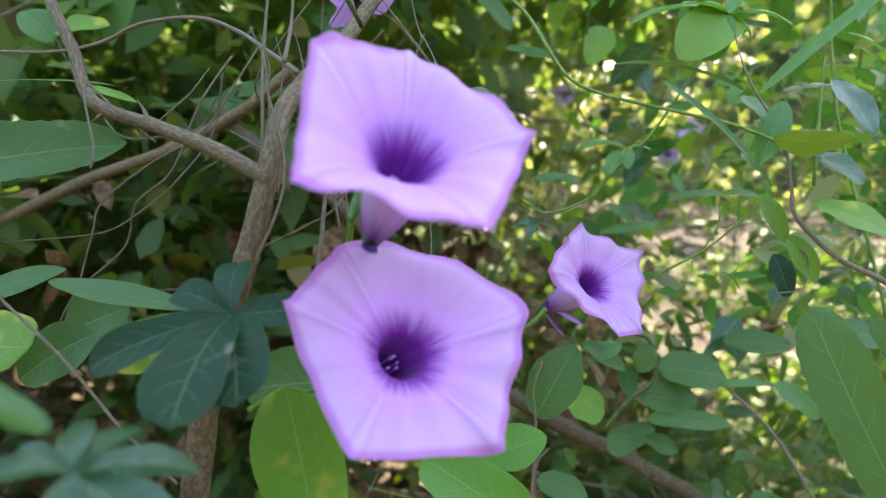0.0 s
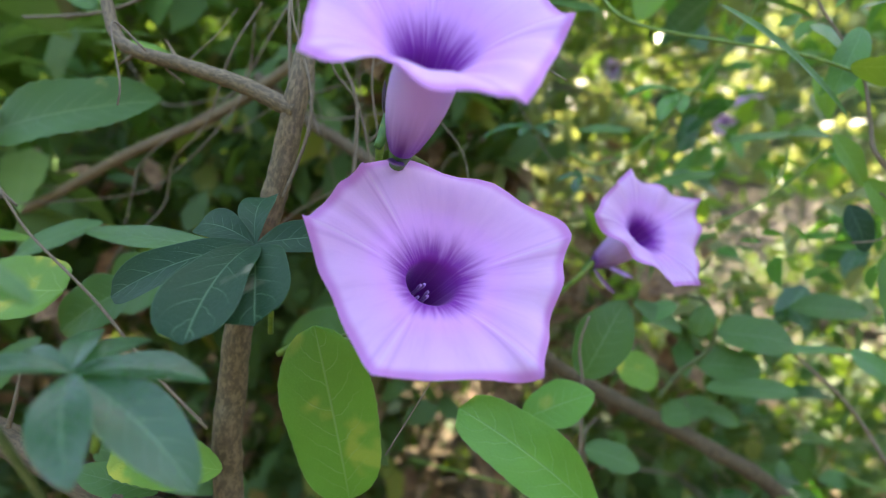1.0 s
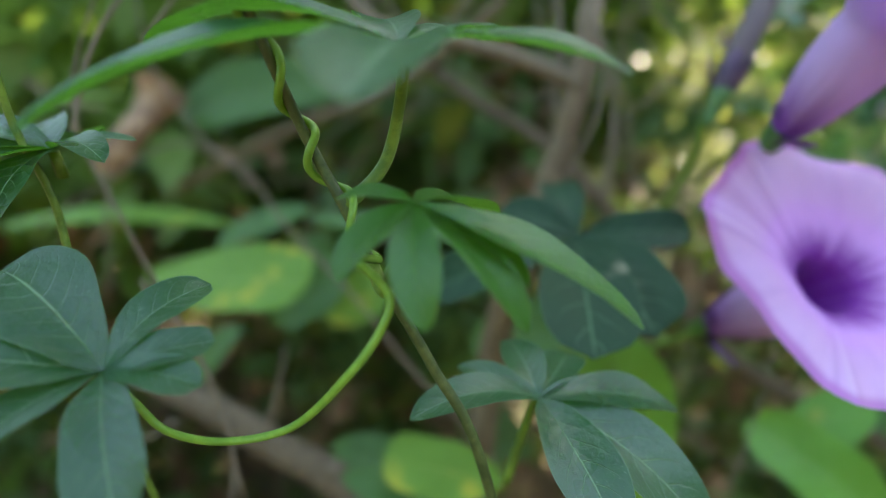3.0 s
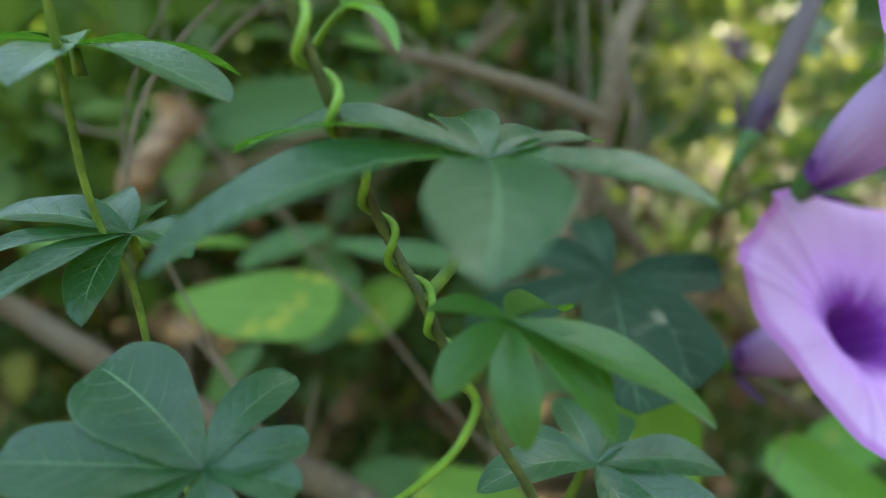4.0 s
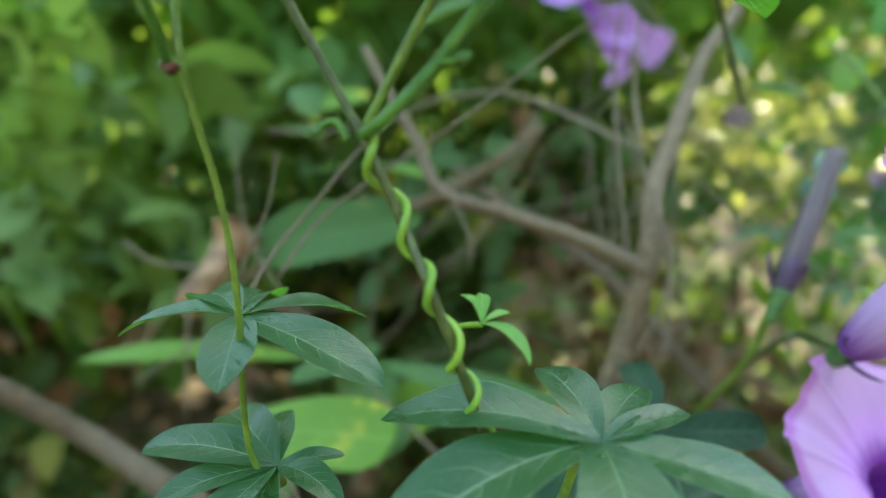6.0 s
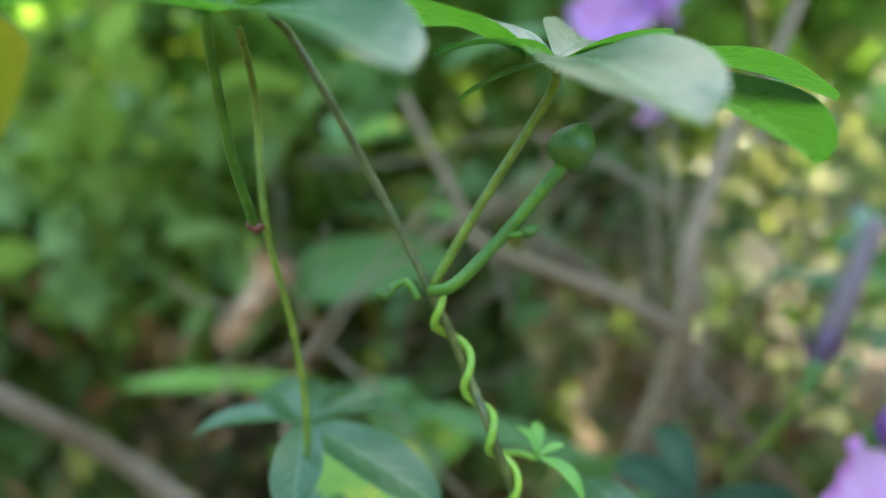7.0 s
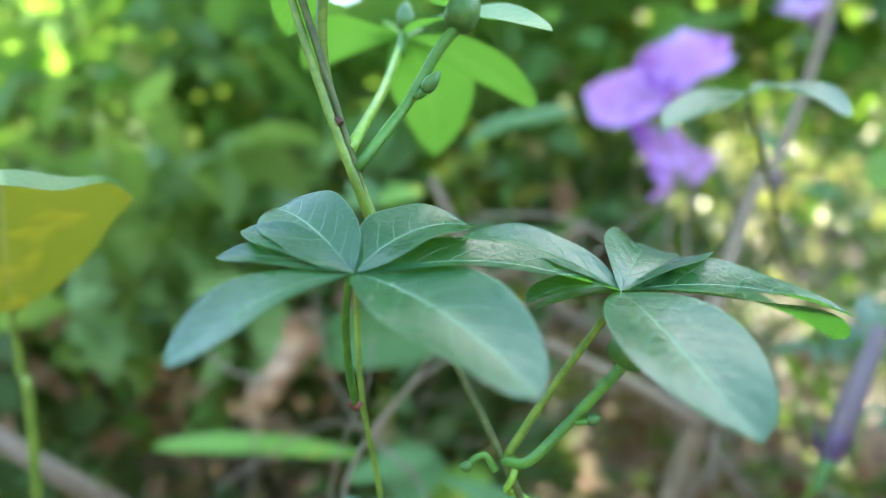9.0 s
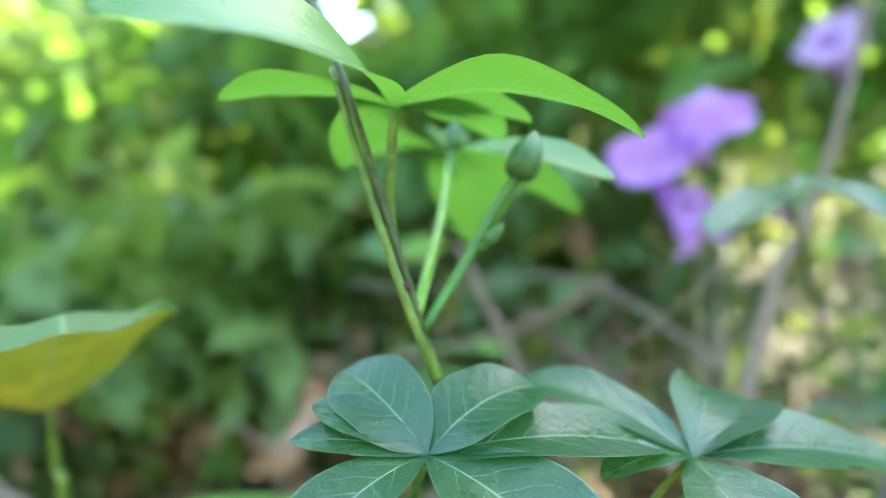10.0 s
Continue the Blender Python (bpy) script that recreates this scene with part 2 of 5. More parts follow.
# Pale, whitened tone that carries sunlit highlights in its colour.
SUN_LEAF = leaf_material("sun_toned_leaf", (0.12, 0.17, 0.05), (0.34, 0.37, 0.16), (0.28, 0.31, 0.15), 0.42, 0.40, (0.42, 0.46, 0.11), 5)
# Olive leaf made paler in colour, in place of daylight that falls short.
SOFT_LEAF = leaf_material("lightened_olive_leaf", (0.08, 0.16, 0.035), (0.20, 0.31, 0.08), (0.22, 0.32, 0.10), 0.55, 0.40, (0.30, 0.46, 0.07), 5, gloss=0.5)
# Bright lime base and glow imitate backlight on leaves that stand in shade.
LIME_LEAF = leaf_material("backlit_toned_leaf", (0.12, 0.28, 0.03), (0.22, 0.42, 0.05), (0.34, 0.52, 0.12), 0.42, 0.45, (0.44, 0.70, 0.06), 7, gloss=0.5)
STEM = solid_material("green_stem", (0.08, 0.15, 0.018), (0.17, 0.27, 0.036), 300, 0.45, 0.15, 0.0002)
DARK_STEM = solid_material("olive_stem", (0.045, 0.068, 0.016), (0.11, 0.14, 0.04), 300, 0.5, 0.2, 0.0002)
FRESH_STEM = solid_material("fresh_stem", (0.038, 0.135, 0.014), (0.08, 0.22, 0.028), 300, 0.45, 0.15, 0.0002)
TENDRIL = solid_material("bright_tendril", (0.13, 0.28, 0.03), (0.22, 0.40, 0.05), 300, 0.4, 0.15, 0.0002)
BUD = solid_material("bud", (0.032, 0.105, 0.018), (0.07, 0.18, 0.035), 250, 0.45, 0.15, 0.0002)
SCAR = solid_material("scar", (0.05, 0.012, 0.01), (0.16, 0.04, 0.03), 400, 0.5, 0.3, 0.0002)
BARK = solid_material("smooth_bark", (0.080, 0.056, 0.029), (0.225, 0.158, 0.082), 260, 0.7, 0.3, 0.0005, (3.0, 14, 1))
RIDGED_BARK = solid_material("ridged_bark", (0.042, 0.030, 0.017), (0.185, 0.13, 0.072), 400, 0.8, 0.9, 0.0008, (3.0, 36, 1))
TWIG = solid_material("twig_bark", (0.10, 0.076, 0.050), (0.31, 0.24, 0.165), 500, 0.85, 0.5, 0.0005, (4, 40, 1))
DRY = solid_material("dry_leaf", (0.10, 0.045, 0.02), (0.34, 0.20, 0.10), 150, 0.65, 0.6, 0.0006)
SOIL = solid_material("soil", (0.022, 0.015, 0.009), (0.085, 0.058, 0.032), 30, 0.9, 0.8, 0.01)
LITTER = solid_material("leaf_litter", (0.05, 0.036, 0.020), (0.26, 0.185, 0.10), 60, 0.8, 0.3, 0.002)



def backdrop_material():
    """Distant woodland: mottled deep greens, all far off."""
    m, nt, bsdf, out = nodes_of("distant_woods")
    obj, u, v = coords(nt)
    big, fine = grain(nt, obj, 0.5, 5.0), grain(nt, obj, 3.5, 6.0, 0.7)
    col = mixed(nt, ramped(nt, fine, 0.4, 0.7), (0.015, 0.035, 0.010), (0.09, 0.17, 0.035))
    col = mixed(nt, ramped(nt, big, 0.45, 0.7), col, (0.13, 0.17, 0.04))
    nt.links.new(col, bsdf.inputs["Base Color"])
    bsdf.inputs["Roughness"].default_value = 0.9
    bumped(nt, bsdf, fine, 1.0, 0.3)
    return m


DISTANT = backdrop_material()

# ---- building ----
def thing(name, at, label, category, group="", kind=""):
    ob = new(name)
    ob.empty_display_size = 0.01
    ob.location = at
    return tagged(ob, label, category, group, kind)


def part(name, bm, material, parent=None, label="", smooth=True):
    """Links a bmesh, given in world places, as one mesh object under a thing or a part."""
    me = bpy.data.meshes.new(name)
    bm.to_mesh(me)
    bm.free()
    if smooth:
        me.polygons.foreach_set("use_smooth", [True] * len(me.polygons))
    me.materials.append(material)
    ob = new(name, me)
    if parent:
        p, o = Vector(), parent
        while o:
            p += o.location
            o = o.parent
        me.transform(Matrix.Translation(-p))
        ob.parent = parent
    return tagged(ob, label)


def spline(points, n=6):
    """A smooth line through points."""
    p = [Vector(q) for q in points]
    p = [2 * p[0] - p[1], *p, 2 * p[-1] - p[-2]]
    res = []
    for i in range(1, len(p) - 2):
        for k in range(n):
            t = k / n
            a, b, c, d = p[i - 1:i + 3]
            res.append(0.5 * (2 * b + (c - a) * t + (2 * a - 5 * b + 4 * c - d) * t * t + (3 * b - a - 3 * c + d) * t ** 3))
    res.append(p[-2])
    return res


def tube(bm, points, r0, r1, sides=8, n=6, rough=0.0, knots=0.0):
    """A round stem along a smooth line, tapering, with closed ends; rough: unevenness, as a share of the radius."""
    line = spline(points, n) if n else [Vector(q) for q in points]
    uv = bm.loops.layers.uv.verify()
    rings, side, run = [], Vector((0.31, 0.2, 0.93)), 0.0
    for i, q in enumerate(line):
        d = (line[min(i + 1, len(line) - 1)] - line[max(i - 1, 0)]).normalized()
        side = (side - d * side.dot(d)).normalized()
        other = d.cross(side)
        f = i / (len(line) - 1)
        r = r0 + (r1 - r0) * f
        if knots:
            r *= 1 + knots * max(0.0, math.sin(i * 1.1 + r0 * 9000)) ** 6
        if i:
            run += (q - line[i - 1]).length
        ring = []
        for k in range(sides):
            a = 2 * math.pi * k / sides
            o = side * math.cos(a) + other * math.sin(a)
            rr = r * (1 + rough * noise.noise((q + o * r) * (0.9 / max(r, 1e-4))))
            ring.append(bm.verts.new(q + o * rr))
        rings.append((ring, run))
    for (a, va), (b, vb) in zip(rings, rings[1:]):
        for k in range(sides):
            j = (k + 1) % sides
            face = bm.faces.new((a[k], a[j], b[j], b[k]))
            for lp, (x, y) in zip(face.loops, ((k, va), (k + 1, va), (k + 1, vb), (k, vb))):
                lp[uv].uv = (y * 100, x / sides)
    bm.faces.new(list(reversed(rings[0][0])))
    bm.faces.new(rings[-1][0])
    return line


def blade(bm, base, tip, width, up=(0, 0, 1), arch=0.06, fold=0.12, a=0.75, b=0.55, n=10, m=6, wave=0.0, teeth=0.0, bend=0.0, seed=0.0):
    """One leaf blade from base to tip: width across, arched along its length, folded at the midrib, bent sideways."""
    base, tip, up = Vector(base), Vector(tip), Vector(up)
    ax = tip - base
    length = ax.length
    d = ax / length
    side = d.cross(up).normalized()
    nrm = side.cross(d)
    peak = a / (a + b)
    top = peak ** a * (1 - peak) ** b
    uv = bm.loops.layers.uv.verify()
    grid = []
    for i in range(n + 1):
        s = 0.5 - 0.5 * math.cos(math.pi * i / n)
        s = 0.35 * s + 0.65 * i / n
        w = max(width * 0.5 * (s ** a * (1 - s) ** b) / top, width * 0.012)
        w *= 1 + 0.05 * math.sin(9 * s + seed * 7) + teeth * (1 if i % 2 else -1)
        c = base + ax * s + nrm * (length * arch * 4 * s * (1 - s)) + side * (length * bend * 4 * s * (1 - s))
        w = max(w, width * 0.03 * (1 - s))
        row = []
        for j in range(m + 1):
            x = -1 + 2 * j / m
            lift = fold * w * abs(x) ** 1.3 + wave * width * math.sin(11 * s + 2.4 * x + seed * 5) * abs(x) ** 2
            row.append((bm.verts.new(c + side * (w * x) + nrm * lift), (j / m, s)))
        grid.append(row)
    for r, q in zip(grid, grid[1:]):
        for j in range(m):
            face = bm.faces.new((r[j][0], r[j + 1][0], q[j + 1][0], q[j][0]))
            for lp, t in zip(face.loops, (r[j][1], r[j + 1][1], q[j + 1][1], q[j][1])):
                lp[uv].uv = t


def tri_blade(base, d, up, length, width, droop):
    """Corners and faces of a small far leaf: eight triangles, folded and drooping."""
    side = d.cross(up).normalized()
    nrm = side.cross(d)
    q = [(0, 0, 0), (0.3, 0.46, 0.04), (0.32, 0, 0), (0.3, -0.46, 0.04), (0.68, 0.38, -0.02), (0.68, 0, -0.06), (0.68, -0.38, -0.02), (1, 0, -0.2)]
    v = [base + d * (length * s) + side * (width * x) + nrm * (width * h * 1.2 + length * droop * s * s) for s, x, h in q]
    return v, ((0, 2, 1), (0, 3, 2), (1, 2, 5, 4), (2, 3, 6, 5), (4, 5, 7), (5, 6, 7))


def compound_leaf(parent, centre, tips, material, widths, petiole=None, up=(0, 0, 1), label="", arch=0.09, fold=0.24, b=0.62, pet_mat=None, pet_r=0.0009, a=0.75, ups=None):
    """A hand-shaped leaf: leaflets that spread from one point, on a petiole."""
    centre = Vector(centre)
    bm = bmesh.new()
    if petiole:
        tube(bm, petiole, pet_r, pet_r * 0.8, 8, 6)
    else:
        tube(bm, [centre - Vector(up) * 0.004, centre - Vector(up) * 0.0004], pet_r, pet_r * 0.8, 6, 2)
    leaf = part("leaf", bm, pet_mat or STEM, parent, label)
    for k, (tip, w) in enumerate(zip(tips, widths)):
        bm = bmesh.new()
        blade(bm, centre, tip, w, (ups or {}).get(k, up), arch * (1 + 0.35 * math.sin(5 * k + centre.z * 90)), fold, a, b, 18, 10, 0.022, 0.0, 0.04 * math.sin(3 * k + 1), k + centre.x * 50)
        part("leaflet", bm, material, leaf)
    return leaf


def flower(base, throat, axis, rise, corners, label, droop=0.0, group="morning glory flowers", hang=False, petal=None, lift=(0, 0, 0, 0, 0)):
    """A trumpet flower: a tube from base to throat, a limb with five corners (angle, radius, bulge of the edge after it), each corner lifted forward by its share, sepals, stamens."""
    base, throat, axis = Vector(base), Vector(throat), Vector(axis).normalized()
    th = thing("morning_glory_flower", base, label, "flower", group)
    x = Vector((0, 0, 1)).cross(axis).normalized()
    y = axis.cross(x)
    m = Matrix((x, y, axis)).transposed().to_4x4()
    m.translation = throat
    radius = sum(c[1] for c in corners) / 5
    N, R = 100, 26
    bm = bmesh.new()
    uv = bm.loops.layers.uv.verify()
    edge = []
    for k in range(N):
        f = 5 * k / N
        i0, t = int(f) % 5, f - int(f)
        (a0, r0, bulge), (a1, r1, _) = corners[i0], corners[(i0 + 1) % 5]
        pa = Vector((math.cos(radians(a0)), math.sin(radians(a0)))) * r0
        pb = Vector((math.cos(radians(a1)), math.sin(radians(a1)))) * r1
        pe = pa.lerp(pb, t)
        pe *= 1 + (bulge * 1.6 + 0.015) * math.sin(math.pi * t) - 0.012 * math.sin(math.pi * t * 3) ** 2
        edge.append((math.atan2(pe.y, pe.x), pe.length, i0, t))
    back = base - throat
    grid = []
    for i in range(R + 1):
        s = i / R
        if s < 0.25:
            g = s / 0.25
            e, rad, z = 0.0, radius * (0.12 + 0.07 * g), 0.0
            mid = back * (0.75 * (1 - g))
        else:
            g = (s - 0.25) / 0.75
            e = g ** 1.15
            rad, z, mid = radius * 0.19, rise * (1 - (1 - g) ** 1.5), Vector()
        row = []
        for k, (a, r, i0, t) in enumerate(edge):
            q = rad * (1 - e) + r * e
            star = math.exp(-((min(t, 1 - t) / 0.07) ** 2))
            pleat = math.sin(math.pi * t) * math.sin(5 * math.pi * t + i0)
            lip = e ** 7
            zz = z + radius * e * (0.05 * star + 0.026 * pleat) + radius * lip * (0.05 * math.sin(3 * a + 1.3) - 0.03 + 0.035 * math.sin(9 * a + i0))
            zz += e ** 1.4 * (lift[i0] + (lift[(i0 + 1) % 5] - lift[i0]) * t * t * (3 - 2 * t))
            place = m @ Vector((q * math.cos(a), q * math.sin(a), zz)) + mid
            place.z -= droop * radius * e * e * (0.7 + 0.5 * math.sin(2 * a + 0.5))
            row.append(bm.verts.new(place))
        grid.append(row)
    for i in range(R):
        for k in range(N):
            j = (k + 1) % N
            face = bm.faces.new((grid[i][k], grid[i][j], grid[i + 1][j], grid[i + 1][k]))
            for lp, (u, v) in zip(face.loops, ((k, i), (k + 1, i), (k + 1, i + 1), (k, i + 1))):
                lp[uv].uv = (u / N + 0.1, v / R)
    limb = bm
    bm = bmesh.new()
    n, rings = 25, []
    uv = bm.loops.layers.uv.verify()
    ahead = (throat - base).normalized()
    sx = Vector((0, 0, 1)).cross(ahead).normalized()
    sy = ahead.cross(sx)
    for i in range(13):
        f = i / 12
        rad = radius * (0.085 + 0.055 * math.sin(math.pi * f) ** 0.8 + 0.150 * f)
        tilt = f ** 3
        ring = []
        for k in range(n):
            a = edge[4 * k][0]
            o = (sx * math.cos(a) + sy * math.sin(a)) * (1 - tilt) + (x * math.cos(a) + y * math.sin(a)) * tilt
            ring.append(bm.verts.new(base + (throat - base) * f + o * rad))
        rings.append(ring)
    for i in range(9, 17):
        ring = []
        for k in range(n):
            q = grid[i][4 * k].co
            o = (q - throat - axis * (q - throat).dot(axis)).normalized()
            ring.append(bm.verts.new(q + (o * 0.012 - axis * 0.02) * radius))
        rings.append(ring)
    for i in range(len(rings) - 1):
        for k in range(n):
            j = (k + 1) % n
            face = bm.faces.new((rings[i][k], rings[i][j], rings[i + 1][j], rings[i + 1][k]))
            for lp, (u, v) in zip(face.loops, ((k, i), (k + 1, i), (k + 1, i + 1), (k, i + 1))):
                lp[uv].uv = (v / 12, u / n)
    bm.faces.new(list(reversed(rings[0])))
    part("tube", bm, TUBE, th, "pale violet flower tube")
    part("corolla", limb, petal or PETAL, th, "lilac funnel limb with a violet throat")
    d = throat - base
    for k in range(5):
        a = 2 * math.pi * k / 5 + 0.4
        o = sx * math.cos(a) + sy * math.sin(a)
        bm = bmesh.new()
        far, out_by = (0.30, 0.40) if k == 3 else (0.28 - 0.06 * (k % 2), 0.17)
        end = base + o * radius * out_by + d * far
        if hang and k in (1, 3):
            end = base + d * (0.9 if k == 1 else 0.5) + Vector((0, 0, -0.018 if k == 1 else -0.020))
        blade(bm, base + o * radius * 0.05 - d * 0.03, end, radius * 0.15, o, 0.07, -0.3, 0.6, 0.5, 8, 4)
        part("sepal", bm, TUBE if hang and k in (1, 3) else SEPAL, th)
    bm = bmesh.new()
    tube(bm, [base - d * 0.22, base - d * 0.08, base + d * 0.06], radius * 0.055, radius * 0.11, 12, 4)
    part("calyx", bm, BUD, th, "green calyx")
    for k in range(5):
        a = 2 * math.pi * k / 5
        bm = bmesh.new()
        o = (sx * math.cos(a) + sy * math.sin(a)) * radius
        tip = base + d * (0.72 + 0.05 * (k % 3)) + o * 0.05
        tube(bm, [base + d * 0.35 + o * 0.04, base + d * 0.55 + o * 0.06, tip], radius * 0.007, radius * 0.008, 6, 4)
        fil = part("stamen", bm, STAMEN, th)
        bm = bmesh.new()
        tube(bm, [tip - d * 0.02, tip + d * 0.05], radius * 0.013, radius * 0.013, 6, 1)
        part("anther", bm, STAMEN, fil)
    return th


def flower_bud(parent, foot, top, r, stalk, stalk_r):
    """A pointed green bud in overlapping sepals, on a stalk."""
    bm = bmesh.new()
    tube(bm, stalk, stalk_r, stalk_r * 1.15, 8, 6, 0.08)
    stem = part("bud_stalk", bm, FRESH_STEM, parent)
    foot, top = Vector(foot), Vector(top)
    d = top - foot
    line = [foot + d * q for q in (0, 0.06, 0.2, 0.4, 0.6, 0.8, 0.93, 1)]
    bm = bmesh.new()
    uv = bm.loops.layers.uv.verify()
    side = d.cross(Vector((0.3, 0.8, 0.4))).normalized()
    other = side.cross(d).normalized()
    rings = []
    for q, k in zip(line, (0.45, 0.75, 0.97, 1.0, 0.86, 0.56, 0.28, 0.06)):
        rings.append([bm.verts.new(q + (side * math.cos(6.2832 * j / 14) + other * math.sin(6.2832 * j / 14)) * r * k * (1 + 0.05 * math.cos(6.2832 * 5 * j / 14))) for j in range(14)])
    for p, q in zip(rings, rings[1:]):
        for j in range(14):
            bm.faces.new((p[j], p[(j + 1) % 14], q[(j + 1) % 14], q[j]))
    bm.faces.new(list(reversed(rings[0])))
    bm.faces.new(rings[-1])
    body = part("bud", bm, BUD, stem, "closed green bud")
    return stem


def node_scar(at, r, parent):
    bm = bmesh.new()
    at = Vector(at)
    tube(bm, [at - Vector((r, 0, 0.0)), at, at + Vector((r * 0.9, 0, -r * 0.8))], r * 0.7, r, 8, 3, 0.3)
    return part("leaf_scar", bm, SCAR, parent, "dark red-brown scar on the stem")


def stick(name, parent, points, r0, r1, material, label="", rough=0.1):
    bm = bmesh.new()
    big = max(r0, r1) > 0.003
    if material is BARK:
        rough *= 0.4
    if material is TWIG:
        r0, r1 = r0 * 0.65, r1 * 0.65
    tube(bm, points, r0, r1, 16 if big else 8, 14 if big else 8, rough, 0.07 if big else 0.1)
    return part(name, bm, material, parent, label)


def thread_vines(parent, seed, count, box, length):
    """Hair-thin dry vines that hang and curl about a branch, each one a part."""
    rng = random.Random(seed)
    for k in range(count):
        p = Vector([rng.uniform(box[2 * i], box[2 * i + 1]) for i in range(3)])
        d = Vector((rng.gauss(0, 0.5), rng.gauss(0, 0.3), -1)).normalized()
        line = [p]
        for _ in range(6):
            d = (d + Vector([rng.gauss(0, 0.28) for i in range(3)])).normalized()
            line.append(line[-1] + d * length * rng.uniform(0.1, 0.22))
        r = rng.uniform(0.0004, 0.0009)
        stick("dry_vine", parent, line, r, r * 0.7, TWIG)


def single_leaf(parent, base, tip, width, material, up, arch=0.05, a=0.55, b=0.62, teeth=0.0):
    bm = bmesh.new()
    k = abs(math.sin(tip[0] * 731 + tip[2] * 397))
    blade(bm, base, tip, width, up, arch + 0.05 * (k - 0.5), 0.10 + 0.15 * k, a, b, 26 if teeth else 16, 8, 0.03, teeth, 0.05 * (k - 0.5), k * 9)
    return part("leaf", bm, material, parent)


def wilted_bud(foot, top, r):
    """A closed, twisted flower in its sepals."""
    foot, top = Vector(foot), Vector(top)
    d = top - foot
    th = thing("wilted_flower", foot, "closed wilting flower, striped grey-violet, twisted shut", "flower", "morning glory flowers")
    bm = bmesh.new()
    side = d.cross(Vector((0.3, 0.8, 0.4))).normalized()
    other = side.cross(d).normalized()
    uv = bm.loops.layers.uv.verify()
    rings = []
    for i in range(17):
        f = i / 16
        k = 0.45 + 0.55 * math.sin(math.pi * min(0.5, f * 1.5 + 0.05)) - 0.55 * max(0.0, f - 0.45)
        rings.append([bm.verts.new(foot + d * f + (side * math.cos(6.2832 * j / 30 + f) + other * math.sin(6.2832 * j / 30 + f)) * r * k * (1 + 0.10 * math.cos(6.2832 * 5 * j / 30))) for j in range(30)])
    for i, (p, q) in enumerate(zip(rings, rings[1:])):
        for j in range(30):
            face = bm.faces.new((p[j], p[(j + 1) % 30], q[(j + 1) % 30], q[j]))
            for lp, (x, y) in zip(face.loops, ((j, i), (j + 1, i), (j + 1, i + 1), (j, i + 1))):
                lp[uv].uv = (x / 30, y / 16)
    bm.faces.new(list(reversed(rings[0])))
    bm.faces.new(rings[-1])
    part("corolla", bm, WILT, th, "striped grey-violet rolled petals")
    bm = bmesh.new()
    tube(bm, [foot - d * 0.16, foot - d * 0.05, foot + d * 0.05], r * 0.35, r * 0.85, 12, 4)
    part("calyx", bm, BUD, th, "green calyx")
    for k in range(5):
        a = 2 * math.pi * k / 5
        o = side * math.cos(a) + other * math.sin(a)
        bm = bmesh.new()
        blade(bm, foot + o * r * 0.3, foot + d * 0.26 + o * r * (1.25 if k else 2.2), r * 1.3, o, 0.08, -0.3, 0.6, 0.5, 8, 4)
        part("sepal", bm, DULL_SEPAL, th)


def limp_flower(base):
    """A spent flower whose petals hang folded over one another, on a short tube."""
    base = Vector(base)
    th = thing("wilting_flower", base, "wilting lilac morning glory flower, limp and folded", "flower", "morning glory flowers")
    middle = Vector((-0.0580, 0.3235, 0.1390))
    bm = bmesh.new()
    tube(bm, [base, base.lerp(middle, 0.5) + Vector((0, 0, 0.003)), middle], 0.0028, 0.0055, 14, 6, 0.12)
    part("tube", bm, TUBE, th, "pale violet flower tube")
    petals = (((-0.0485, 0.3241, 0.1420), (-0.0930, 0.3154, 0.1245), 0.029, 0.05), ((-0.0700, 0.3235, 0.1355), (-0.0175, 0.3330, 0.1600), 0.032, 0.06),
              ((-0.0757, 0.3200, 0.1215), (-0.0256, 0.3265, 0.0915), 0.019, 0.10), ((-0.0505, 0.3224, 0.1110), (-0.0592, 0.3185, 0.0775), 0.013, 0.08),
              ((-0.0570, 0.3290, 0.1500), (-0.0190, 0.3350, 0.1540), 0.020, 0.04))
    for k, (a, b, width, arch) in enumerate(petals):
        bm = bmesh.new()
        blade(bm, a, b, width, (0.2, -1.0, 0.25 - 0.15 * k), arch, 0.22, 0.46, 0.36, 24, 16, 0.07, 0.0, 0.05 * math.sin(4 * k), k * 1.7)
        uv = bm.loops.layers.uv.verify()
        for face in bm.faces:
            for lp in face.loops:
                lp[uv].uv.y = 0.28 + 0.44 * lp[uv].uv.y
        for q in bm.verts:
            q.co += Vector([noise.noise(q.co * 62 + Vector((9 * k, i * 5, 0))) for i in range(3)]) * 0.0085
        part("petal", bm, DEEP_PETAL, th)
    for k in range(4):
        a = 1.57 * k + 0.4
        o = Vector((math.cos(a), 0.3, math.sin(a)))
        bm = bmesh.new()
        blade(bm, base + o * 0.001, base + o * 0.0045 + (middle - base) * 0.4, 0.004, o, 0.07, -0.3, 0.6, 0.5, 8, 4)
        part("sepal", bm, SEPAL, th)
    bm = bmesh.new()
    tube(bm, [base + Vector((0.012, 0.02, -0.03)), base + Vector((0.004, 0.008, -0.012)), base], 0.0014, 0.0024, 10, 6)
    part("calyx", bm, BUD, th, "green calyx")
    return th


